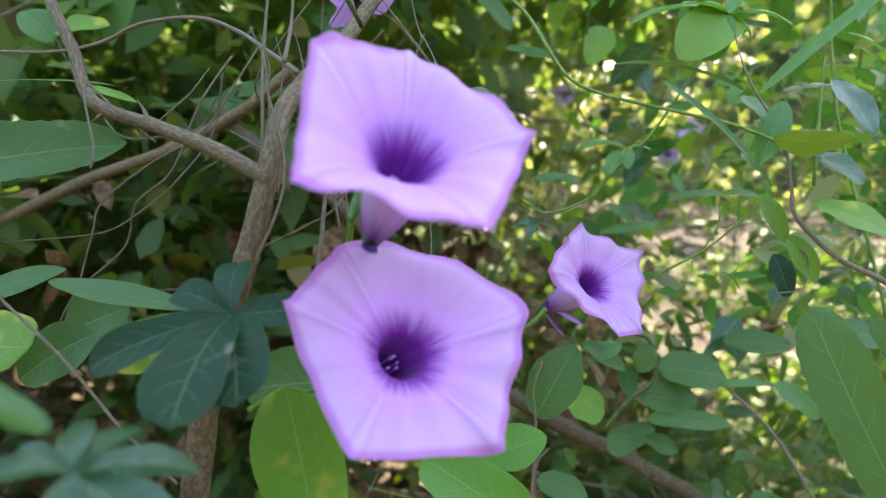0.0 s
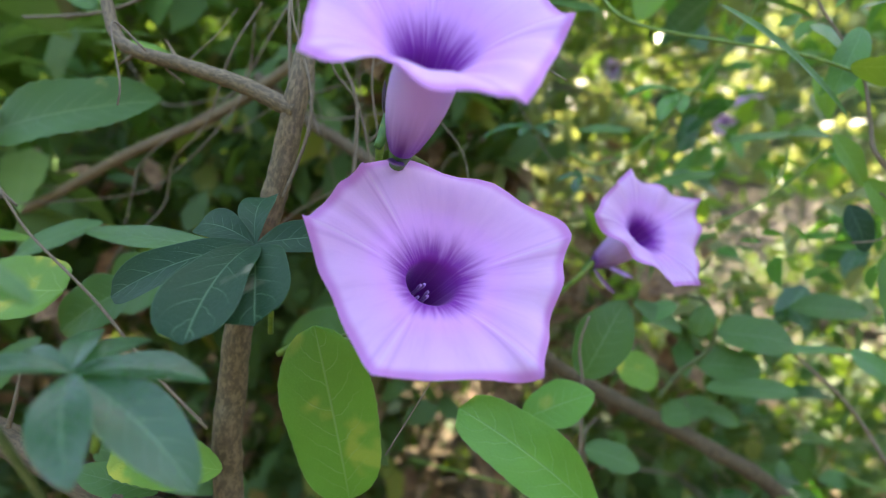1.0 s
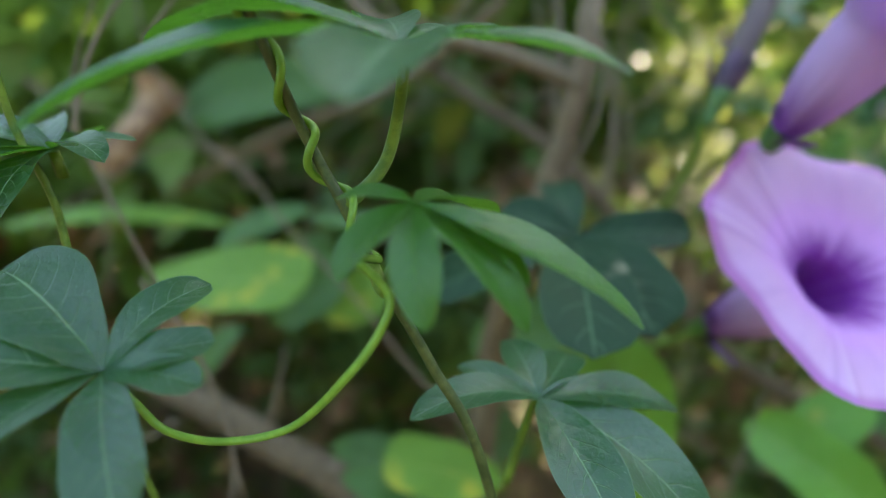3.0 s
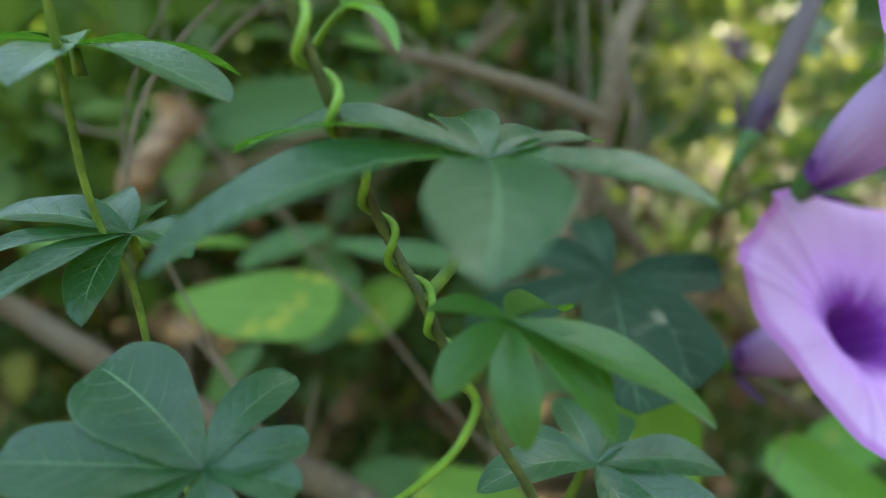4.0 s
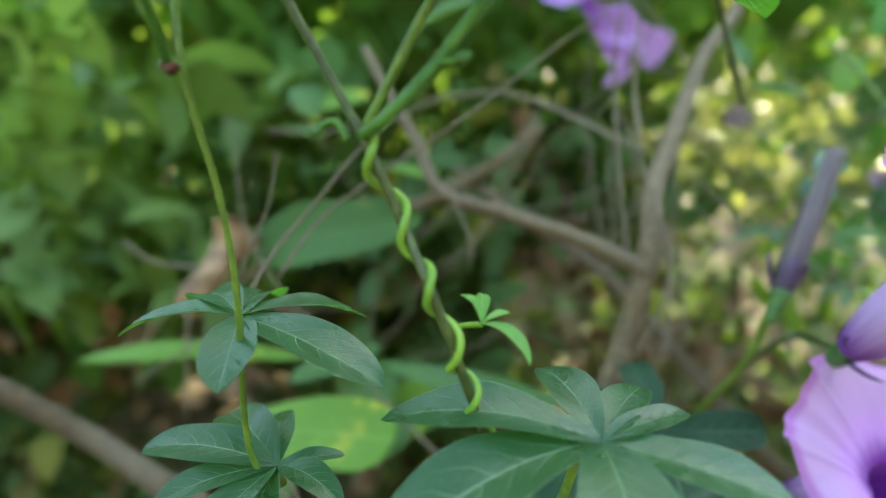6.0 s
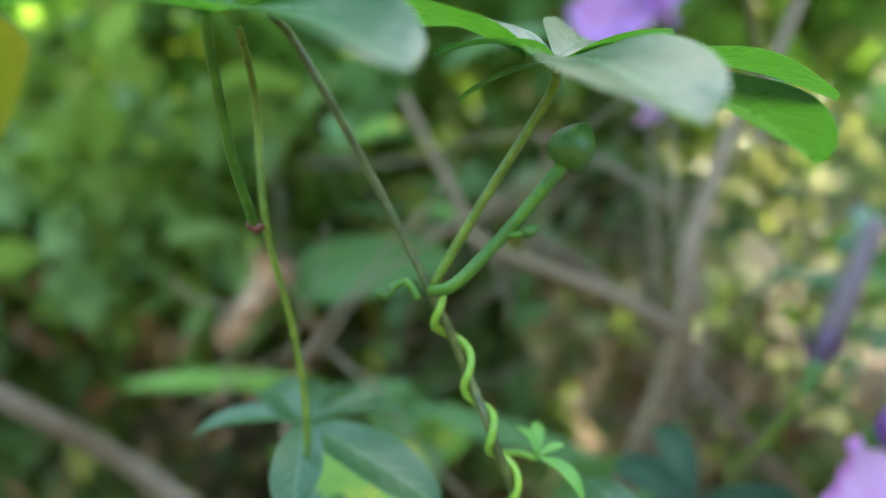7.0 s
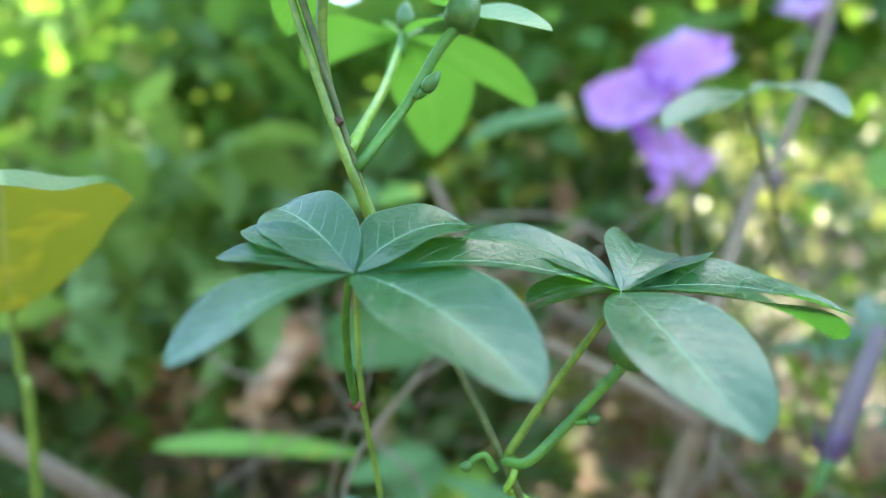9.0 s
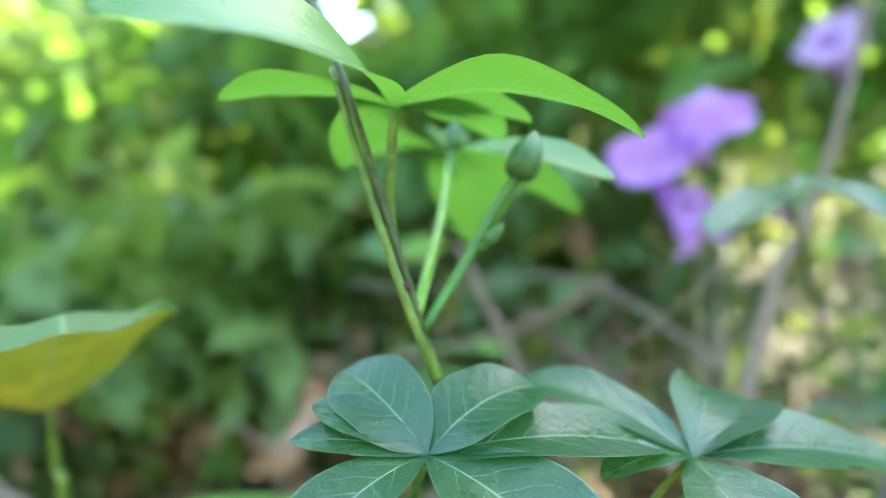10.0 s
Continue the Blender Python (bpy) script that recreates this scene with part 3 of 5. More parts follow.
def broad_leaf(parent, base, tip, corner, material, rim_material):
    """A broad blunt leaf seen from below, its far edge curling over so that a strip of the upper side shows."""
    base, tip, corner = Vector(base), Vector(tip), Vector(corner)
    ax, side = tip - base, corner - tip
    nrm = ax.cross(side).normalized()
    if nrm.z < 0:
        nrm = -nrm
    bm, top = bmesh.new(), bmesh.new()
    n, m = 20, 20
    for out, s0, s1 in ((bm, 0.0, 1.0), (top, 1.0, 1.14)):
        uv = out.loops.layers.uv.verify()
        grid = []
        for i in range(n + 1):
            q = s0 + (s1 - s0) * i / n
            w = math.sin(math.pi * min(0.5, 0.01 + 0.56 * min(q, 1.0))) ** 0.6
            row = []
            for j in range(m + 1):
                x = -1 + 2 * j / m
                reach = min(q, 1.0) * (1 - 0.20 * abs(x) ** 4)
                p = base + ax * reach + side * (x * max(w, 0.02))
                p += nrm * (0.0035 * math.sin(math.pi * min(q, 1.0)) + 0.004 * x * x * w + 0.0007 * math.sin(9 * x + 7 * q))
                if q > 1.0:
                    over = (q - 1.0) / 0.14
                    p += (Vector((0.0025, -0.0025, 0)) - nrm * 0.0045) * over * (1 - 0.6 * (x * 0.5 + 0.5)) * (1 - 0.8 * abs(x) ** 6) + nrm * 0.0003
                row.append((out.verts.new(p), (j / m, min(q, 1.0))))
            grid.append(row)
        for r, q in zip(grid, grid[1:]):
            for j in range(m):
                face = out.faces.new((r[j][0], r[j + 1][0], q[j + 1][0], q[j][0]))
                for lp, t in zip(face.loops, (r[j][1], r[j + 1][1], q[j + 1][1], q[j][1])):
                    lp[uv].uv = t
    leaf = part("leaf", bm, material, parent, "large yellowing leaf seen from below")
    part("curled_rim", top, rim_material, leaf, "pale green curled edge")


def dry_curl(top, foot, r):
    """A dead leaf rolled in on itself, hanging."""
    top, foot = Vector(top), Vector(foot)
    th = thing("dead_leaf", top, "curled brown dead leaf hanging from a twig", "leaf")
    d = foot - top
    side = d.cross(Vector((0, 1, 0))).normalized()
    fore = side.cross(d).normalized()
    bm = bmesh.new()
    grid = []
    for i in range(29):
        f = i / 28
        w = r * (0.66 + 0.36 * math.exp(-((f / 0.18) ** 2)) + 0.06 * math.sin(9 * f)) * (1 - 0.35 * max(0.0, f - 0.85) / 0.15)
        shift = side * (r * 0.2 * math.sin(4.2 * f + 0.6)) + fore * (r * 0.2 * math.sin(6.5 * f))
        row = []
        for j in range(25):
            a = -2.75 + 5.3 * j / 24
            curl = 1 - 0.28 * (j / 24) ** 2
            q = top + d * f + shift + side * (w * curl * math.sin(a)) - fore * (w * curl * 0.8 * (math.cos(a) - 1))
            q -= d * (0.05 * math.sin(2.5 * a + 1.0) * (1 - f))
            k = q * 120
            q += Vector((noise.noise(k), noise.noise(k + Vector((7, 0, 0))), noise.noise(k + Vector((0, 7, 0))))) * 0.0018
            row.append(bm.verts.new(q))
        grid.append(row)
    for p, q in zip(grid, grid[1:]):
        for j in range(24):
            bm.faces.new((p[j], p[j + 1], q[j + 1], q[j]))
    part("blade", bm, DRY, th)
    bm = bmesh.new()
    tube(bm, [foot - d * 0.05, foot + Vector((-0.002, 0, -0.02)), foot + Vector((-0.006, 0.002, -0.05))], 0.0008, 0.0006, 6, 5)
    part("leaf_stalk", bm, TWIG, th)


def twig_tangle(name, seed, count, box, material, label, length=(0.15, 0.5), r=(0.0006, 0.002), keep=None):
    """Many thin crooked twigs: one mesh."""
    rng = np.random.default_rng(seed)
    bm = bmesh.new()
    made = 0
    while made < count:
        p = Vector((rng.uniform(box[0], box[1]), rng.uniform(box[2], box[3]), rng.uniform(box[4], box[5])))
        made += 1
        if keep and not keep(p):
            continue
        d = Vector((rng.normal() * 0.8, rng.normal() * 0.5, rng.normal() * 0.9)).normalized()
        step = rng.uniform(*length) / 4
        line = [p]
        for _ in range(4):
            d = (d + Vector(rng.normal(size=3)) * 0.28).normalized()
            line.append(line[-1] + d * step)
        rad = rng.uniform(*r)
        tube(bm, line, rad, rad * 0.6, 5, 3)
    return tagged(part(name, bm, material), label, "twigs", kind="stuff")


def leaf_cloud(name, seed, count, box, size, material, label, category="foliage", spread=0.12, per=12, keep=None, flat=0.5, floor=None):
    """Many small leaves in sprays: one mesh. box: (x0, x1, y0, y1, z0, z1); size: (least, most) length."""
    gap_at, gap = Vector((-0.11, -0.01, 0.09)), Vector((-0.350, 0.870, 0.350)).normalized()
    rng = np.random.default_rng(seed)
    verts, faces = [], []
    made = 0
    while made < count:
        c = Vector((rng.uniform(box[0], box[1]), rng.uniform(box[2], box[3]), rng.uniform(box[4], box[5])))
        if floor:
            c.z = floor(c.x, c.y) + 0.006
        if (keep and not keep(c)) or (c - gap_at).normalized().dot(gap) > 0.9965:
            made += 0.2
            continue
        run = Vector(rng.normal(size=3)).normalized() * spread
        run.z = abs(run.z) * 0.6
        big = rng.uniform(*size)
        for k in range(per):
            made += 1
            f = k / per
            base = c + run * (f - 0.5) * 2
            if floor:
                base.z = floor(base.x, base.y) + rng.uniform(0.008, 0.02)
            d = (Vector(rng.normal(size=3)) * 0.8 + run.normalized() * 0.6 + Vector((0, 0, -0.35))).normalized()
            if floor:
                d = (d * Vector((1, 1, 0.1))).normalized()
            up = (Vector(rng.normal(size=3)) * flat + Vector((0, 0, 1))).normalized()
            if abs(d.dot(up)) > 0.95:
                continue
            length = big * rng.uniform(0.7, 1.2)
            v, fs = tri_blade(base, d, up, length, length * rng.uniform(0.42, 0.62), rng.uniform(-0.25, 0.05))
            o = len(verts)
            verts += [tuple(q) for q in v]
            faces += [tuple(o + i for i in fc) for fc in fs]
    me = bpy.data.meshes.new(name)
    me.from_pydata(verts, [], faces)
    me.polygons.foreach_set("use_smooth", [True] * len(me.polygons))
    layer = me.uv_layers.new(name="UVMap")
    spot = np.array([(0.5, 0), (0.96, 0.3), (0.5, 0.32), (0.04, 0.3), (0.88, 0.68), (0.5, 0.68), (0.12, 0.68), (0.5, 1)])
    idx = np.empty(len(me.loops), dtype=np.int32)
    me.loops.foreach_get("vertex_index", idx)
    layer.data.foreach_set("uv", spot[idx % 8].ravel())
    me.materials.append(material)
    return tagged(new(name, me), label, category, kind="stuff")


# ---- ground ----
bm = bmesh.new()
bmesh.ops.create_grid(bm, x_segments=160, y_segments=160, size=40)


def ground_height(x, y):
    far = max(0.0, y - 1.0)
    return -0.8 + 0.10 * far * math.exp(-far / 30) + 0.05 * noise.noise(Vector((x * 0.9, y * 0.9, 0)))


for q in bm.verts:
    q.co.z = ground_height(q.co.x, q.co.y)
tagged(part("ground", bm, SOIL), "brown woodland soil under scattered leaf litter", "ground", kind="structure")

# ---- woodland all round ----
bm = bmesh.new()
rows = []
for i in range(121):
    a = 2 * math.pi * (i % 120) / 120
    ahead = 0.5 + 0.5 * math.cos(a)
    far, high = 5.5 + 6.5 * ahead ** 0.6, 3.4 + 2.0 * ahead ** 0.6
    row = []
    for j in range(13):
        q = Vector((far * math.sin(a), far * math.cos(a) - 1.0, -1.5 + high * j / 12))
        wob = noise.noise(q * 0.7) * 0.8
        if j == 12:
            q.z += 0.9 * noise.noise(q * 0.9)
        row.append(bm.verts.new(q + Vector((math.sin(a), math.cos(a), 0)) * wob))
    rows.append(row)
for p, q in zip(rows, rows[1:]):
    for j in range(12):
        bm.faces.new((p[j], q[j], q[j + 1], p[j + 1]))
tagged(part("backdrop", bm, DISTANT), "dark green distant woodland", "woodland", kind="structure")

# ---- flowers ----
flower((-0.0264, 0.1778, -0.0690), (-0.0113, 0.1513, -0.0514), (0.2996, -0.6991, 0.6492), 0.01, [(3, 0.0351, 0.42), (117, 0.0331, 0.00), (155, 0.0346, 0.00), (231, 0.0346, 0.00), (298, 0.0360, 0.00)], "open lilac morning glory flower with a violet throat")
flower((-0.0197, 0.1590, -0.0186), (-0.0100, 0.1414, -0.0000), (0.2249, -0.6023, 0.7659), 0.015, [(78, 0.0339, 0.04), (147, 0.0263, 0.00), (215, 0.0359, 0.00), (280, 0.0372, 0.00), (345, 0.0285, 0.14)], "open lilac morning glory flower with a long violet tube", lift=(0.0, 0.0092, 0, 0, 0))
flower((0.0520, 0.2781, -0.0692), (0.0676, 0.2571, -0.0530), (0.4794, -0.6592, 0.5793), 0.009, [(14, 0.0352, 0.00), (84, 0.0281, 0.03), (167, 0.0318, 0.00), (251, 0.0293, 0.00), (288, 0.0304, 0.00)], "smaller lilac morning glory flower turned aside, drooping sepals", hang=True)
limp_flower((-0.0384, 0.3425, 0.1301))
flower((0.1190, 0.5578, 0.2184), (0.1026, 0.5449, 0.2502), (-0.3522, -0.5535, 0.7547), 0.012, [(76, 0.0641, 0.00), (106, 0.0357, 0.00), (203, 0.0262, 0.00), (274, 0.0516, 0.00), (329, 0.0385, 0.00)], "half-closed lilac flower far in the thicket", droop=0.2, petal=PALE_PETAL)
flower((0.2001, 0.9157, 0.0946), (0.1874, 0.8971, 0.1128), (-0.1990, -0.8955, 0.3980), 0.01, [(15, 0.0171, 0.00), (105, 0.0163, 0.00), (174, 0.0185, 0.00), (251, 0.0227, 0.00), (306, 0.0263, 0.00)], "distant pale lilac flower in the thicket", petal=PALE_PETAL)
flower((0.2816, 0.7063, 0.0029), (0.2682, 0.6869, 0.0168), (-0.2910, -0.8246, 0.4851), 0.01, [(1, 0.0123, 0.00), (101, 0.0101, 0.00), (181, 0.0142, 0.00), (247, 0.0205, 0.00), (298, 0.0208, 0.00)], "distant pale lilac flower in the thicket", petal=PALE_PETAL)
flower((0.3381, 0.7650, 0.0251), (0.3220, 0.7462, 0.0443), (0.1009, -0.8575, 0.5044), 0.01, [(19, 0.0139, 0.00), (99, 0.0219, 0.00), (186, 0.0268, 0.00), (229, 0.0334, 0.00), (276, 0.0237, 0.00)], "distant pale lilac flower in the thicket", petal=PALE_PETAL)

# ---- climbing vines ----
vine = thing("climbing_vine", (-0.1165, 0.0759, 0.0333), "climbing vine with hand-shaped leaves, buds and a coiled tendril", "vine", "climbing vines")
STEM_LINE = [(-0.1533, 0.0596, 0.1281), (-0.1504, 0.0611, 0.1239), (-0.1456, 0.0618, 0.1124), (-0.1374, 0.0633, 0.0851), (-0.1344, 0.0672, 0.0706), (-0.1348, 0.0766, 0.0676), (-0.1274, 0.0787, 0.0532), (-0.1165, 0.0759, 0.0333), (-0.1120, 0.0774, 0.0216), (-0.1074, 0.0761, 0.0103), (-0.1015, 0.0872, -0.0156), (-0.0959, 0.0871, -0.0268), (-0.0929, 0.0882, -0.0344), (-0.0863, 0.0909, -0.0483), (-0.0795, 0.0938, -0.0656), (-0.0735, 0.1058, -0.1156), (-0.0595, 0.1438, -0.3156), (-0.0395, 0.1938, -0.8300)]
bm = bmesh.new()
tube(bm, STEM_LINE, 0.0005, 0.0008, 10, 8, 0.05)
part("stem", bm, DARK_STEM, vine, "olive-brown vine stem")
compound_leaf(vine, (-0.0869, 0.0826, -0.0092), [(-0.0639, 0.0766, -0.0140), (-0.0848, 0.0570, -0.0173), (-0.1160, 0.0625, -0.0185), (-0.1186, 0.0848, -0.0080), (-0.0949, 0.0996, -0.0043), (-0.0790, 0.0977, -0.0066), (-0.0736, 0.0901, -0.0077)], VINE_LEAF, [0.0087, 0.0125, 0.0127, 0.0102, 0.0078, 0.0069, 0.0052], [(-0.0957, 0.0873, -0.0272), (-0.0918, 0.0915, -0.0223), (-0.0895, 0.0912, -0.0156), (-0.0873, 0.0860, -0.0095)], up=(0.05, -0.25, 1), label="large blue-green hand-shaped leaf")
compound_leaf(vine, (-0.0844, 0.0754, -0.0256), [(-0.0936, 0.0777, -0.0254), (-0.0912, 0.0705, -0.0326), (-0.0824, 0.0691, -0.0368), (-0.0731, 0.0772, -0.0346), (-0.0608, 0.0832, -0.0404), (-0.0782, 0.0908, -0.0292), (-0.0732, 0.0744, -0.0384)], FOLDED_LEAF, [0.0036, 0.0052, 0.0048, 0.0050, 0.0076, 0.0066, 0.0052], [(-0.0929, 0.0882, -0.0344), (-0.0897, 0.0822, -0.0364), (-0.0874, 0.0793, -0.0318), (-0.0844, 0.0771, -0.0269)], up=(0.0, -0.35, 1), fold=0.3, label="young bright green leaf, still folded")
compound_leaf(vine, (-0.1027, 0.0820, 0.0076), [(-0.1060, 0.0842, 0.0111), (-0.1030, 0.0877, 0.0106), (-0.0988, 0.0858, 0.0081), (-0.0962, 0.0800, 0.0022)], SPROUT, [0.0017, 0.0020, 0.0013, 0.0027], [(-0.1082, 0.0878, 0.0049), (-0.1057, 0.0854, 0.0064), (-0.1027, 0.0820, 0.0074)], up=(0.3, -0.3, 1), arch=0.16, fold=0.6, pet_r=0.0005, pet_mat=TENDRIL, label="tiny unfolding light green leaf")
compound_leaf(vine, (-0.1330, 0.0552, 0.0651), [(-0.1433, 0.0339, 0.0585), (-0.1095, 0.0411, 0.0554), (-0.1033, 0.0711, 0.0620), (-0.1206, 0.0681, 0.0707), (-0.1465, 0.0618, 0.0733), (-0.1480, 0.0551, 0.0705), (-0.1488, 0.0506, 0.0674)], VINE_LEAF, [0.0098, 0.0145, 0.0125, 0.0125, 0.0115, 0.0062, 0.0058], [(-0.1394, 0.0714, 0.0427), (-0.1373, 0.0637, 0.0515), (-0.1356, 0.0589, 0.0589), (-0.1328, 0.0533, 0.0645)], up=(0.0, -0.3, 1), ups={3: (-0.35, -0.75, 0.6), 4: (0.35, -0.75, 0.6), 5: (0.2, -0.5, 0.9), 6: (0.1, -0.4, 0.9)}, pet_r=0.00065, pet_mat=FRESH_STEM, label="large blue-green hand-shaped leaf")
compound_leaf(vine, (-0.0996, 0.0707, 0.0612), [(-0.0896, 0.0445, 0.0511), (-0.0660, 0.0823, 0.0566), (-0.0863, 0.0922, 0.0636), (-0.0931, 0.0929, 0.0650), (-0.1122, 0.0619, 0.0608), (-0.1117, 0.0741, 0.0577), (-0.0611, 0.0995, 0.0493), (-0.1254, 0.0812, 0.0678)], VINE_LEAF, [0.0142, 0.0135, 0.0127, 0.0117, 0.0060, 0.0047, 0.0178, 0.0103], [(-0.1165, 0.0759, 0.0333), (-0.1088, 0.0756, 0.0457), (-0.1007, 0.0745, 0.0577), (-0.0996, 0.0691, 0.0603)], up=(0.0, -0.25, 1), ups={2: (-0.4, -0.75, 0.6), 3: (0.1, -0.8, 0.6)}, pet_r=0.0007, label="large blue-green hand-shaped leaf")
compound_leaf(vine, (-0.1394, 0.0641, 0.1094), [(-0.1673, 0.0652, 0.1123), (-0.1534, 0.0272, 0.1103), (-0.1073, 0.0588, 0.1028), (-0.1218, 0.0804, 0.1093), (-0.1275, 0.0893, 0.1083), (-0.1361, 0.0875, 0.1117), (-0.1546, 0.0831, 0.1034)], YOUNG_LEAF, [0.0101, 0.0174, 0.0133, 0.0082, 0.0095, 0.0095, 0.0100], [(-0.1345, 0.0699, 0.0692), (-0.1388, 0.0676, 0.0833), (-0.1405, 0.0650, 0.0947), (-0.1394, 0.0641, 0.1087)], up=(0.0, 0.1, 1), ups={1: (0.1, -0.9, 0.5)}, label="light green hand-shaped leaf seen from below")
compound_leaf(vine, (-0.1400, 0.1056, 0.1084), [(-0.1091, 0.0788, 0.0997), (-0.1136, 0.1262, 0.0962), (-0.1448, 0.1560, 0.0885), (-0.1780, 0.1390, 0.1120), (-0.1500, 0.1330, 0.1180)], YOUNG_LEAF, [0.0095, 0.0110, 0.0215, 0.0130, 0.0100], [(-0.1364, 0.0638, 0.0812), (-0.1375, 0.0830, 0.0930), (-0.1392, 0.0990, 0.1040), (-0.1400, 0.1056, 0.1080)], up=(0.0, 0.4, 0.9), ups={0: (0.0, -0.5, 0.9)}, pet_mat=TENDRIL, label="light green hand-shaped leaf seen from below")
flower_bud(vine, (-0.0990, 0.0750, 0.0495), (-0.0959, 0.0762, 0.0547), 0.003, [(-0.1165, 0.0759, 0.0333), (-0.1124, 0.0728, 0.0349), (-0.1058, 0.0743, 0.0415), (-0.1007, 0.0744, 0.0474), (-0.0988, 0.0750, 0.0495)], 0.0008)
flower_bud(vine, (-0.1040, 0.0739, 0.0412), (-0.1018, 0.0744, 0.0419), 0.0009, [(-0.1062, 0.0742, 0.0411), (-0.1051, 0.0739, 0.0410), (-0.1039, 0.0739, 0.0412)], 0.0005)
flower_bud(vine, (-0.1237, 0.0761, 0.1001), (-0.1209, 0.0774, 0.1075), 0.0027, [(-0.1358, 0.0643, 0.0786), (-0.1306, 0.0722, 0.0884), (-0.1262, 0.0752, 0.0969), (-0.1236, 0.0761, 0.1003)], 0.0008)
flower_bud(vine, (-0.1278, 0.0723, 0.0904), (-0.1254, 0.0729, 0.0934), 0.0011, [(-0.1293, 0.0725, 0.0897), (-0.1285, 0.0725, 0.0899), (-0.1278, 0.0723, 0.0904)], 0.0006)
flower_bud(vine, (-0.1390, 0.1030, 0.1090), (-0.1385, 0.1030, 0.1150), 0.0020, [(-0.1385, 0.0980, 0.1030), (-0.1392, 0.1010, 0.1060), (-0.1390, 0.1030, 0.1092)], 0.0007)
flower_bud(vine, (-0.1212, 0.0728, 0.0334), (-0.1229, 0.0715, 0.0337), 0.0008, [(-0.1175, 0.0735, 0.0326), (-0.1190, 0.0735, 0.0349), (-0.1207, 0.0731, 0.0344), (-0.1213, 0.0728, 0.0334)], 0.0005)
bm = bmesh.new()
tube(bm, [(-0.1477, 0.0625, 0.1150), (-0.1450, 0.0622, 0.1063), (-0.1419, 0.0618, 0.0964), (-0.1397, 0.0620, 0.0895), (-0.1373, 0.0622, 0.0826), (-0.1352, 0.0630, 0.0764), (-0.1342, 0.0655, 0.0715)], 0.0005, 0.0007, 8, 8, 0.08)
part("twining_stem", bm, STEM, vine, "thin green stem twined with the main one")
node_scar((-0.1394, 0.0714, 0.0427), 0.0009, vine)
node_scar((-0.1374, 0.0622, 0.0851), 0.0006, vine)
coil = [(-0.1165, 0.0759, 0.0333), (-0.1120, 0.0774, 0.0216), (-0.1074, 0.0761, 0.0103), (-0.1015, 0.0872, -0.0156), (-0.0959, 0.0871, -0.0268), (-0.0929, 0.0882, -0.0344)]
runner = [(-0.0921, 0.0788, -0.0318), (-0.0883, 0.0786, -0.0358), (-0.0891, 0.0777, -0.0396), (-0.0928, 0.0772, -0.0447), (-0.1013, 0.0802, -0.0529), (-0.1093, 0.0785, -0.0544), (-0.1159, 0.0776, -0.0531), (-0.1190, 0.0767, -0.0494), (-0.1222, 0.0764, -0.0455)]
bm = bmesh.new()
axis_line = spline(coil, 40)
turns, res, total = 8.0, [], 0.0
run = [0.0]
for p, q in zip(axis_line, axis_line[1:]):
    run.append(run[-1] + (q - p).length)
for i, q in enumerate(axis_line):
    d = (axis_line[min(i + 1, len(axis_line) - 1)] - axis_line[max(i - 1, 0)]).normalized()
    s1 = d.cross(Vector((0, 1, 0))).normalized()
    s2 = d.cross(s1)
    f = run[i] / run[-1]
    ang = 2 * math.pi * turns * (f + 0.006 * math.sin(25 * f)) - 0.67
    res.append(q + (s1 * math.cos(ang) + s2 * math.sin(ang)) * (0.0013 + 0.0002 * math.sin(17 * f)))
tube(bm, res + spline(runner, 8), 0.00058, 0.0005, 8, 0)
part("tendril", bm, TENDRIL, vine, "bright green tendril coiled round the stem")

side_vine = thing("climbing_vine", (-0.1415, 0.0868, 0.0073), "thin green vine with a row of hand-shaped leaves", "vine", "climbing vines")
bm = bmesh.new()
tube(bm, [(-0.1344, 0.0622, 0.0654), (-0.1398, 0.0743, 0.0600), (-0.1390, 0.0737, 0.0425), (-0.1380, 0.0779, 0.0269), (-0.1381, 0.0808, 0.0113), (-0.1422, 0.0876, -0.0132), (-0.1396, 0.0904, -0.0262), (-0.1379, 0.0903, -0.0391), (-0.1376, 0.0916, -0.0547), (-0.1356, 0.1036, -0.1047), (-0.1476, 0.1416, -0.3047), (-0.1576, 0.1916, -0.8300)], 0.00048, 0.0006, 8, 6, 0.05)
part("stem", bm, STEM, side_vine)
compound_leaf(side_vine, (-0.1434, 0.0901, 0.0068), [(-0.1637, 0.0872, 0.0039), (-0.1380, 0.0737, -0.0002), (-0.1175, 0.0831, -0.0021), (-0.1265, 0.1048, 0.0031), (-0.1596, 0.1036, 0.0065), (-0.1461, 0.1110, 0.0058)], VINE_LEAF, [0.0071, 0.0082, 0.0107, 0.0077, 0.0085, 0.0084], None, up=(0.0, -0.15, 1), label="blue-green hand-shaped leaf on the thin vine")
compound_leaf(side_vine, (-0.1390, 0.0908, -0.0191), [(-0.1551, 0.0795, -0.0212), (-0.1474, 0.0725, -0.0265), (-0.1385, 0.0792, -0.0293), (-0.1249, 0.0834, -0.0211), (-0.1281, 0.0937, -0.0182), (-0.1457, 0.1076, -0.0167), (-0.1650, 0.0919, -0.0178), (-0.1565, 0.1058, -0.0169)], VINE_LEAF, [0.0067, 0.0073, 0.0071, 0.0055, 0.0039, 0.0066, 0.0094, 0.0093], None, up=(0.0, -0.3, 1), label="blue-green hand-shaped leaf on the thin vine")
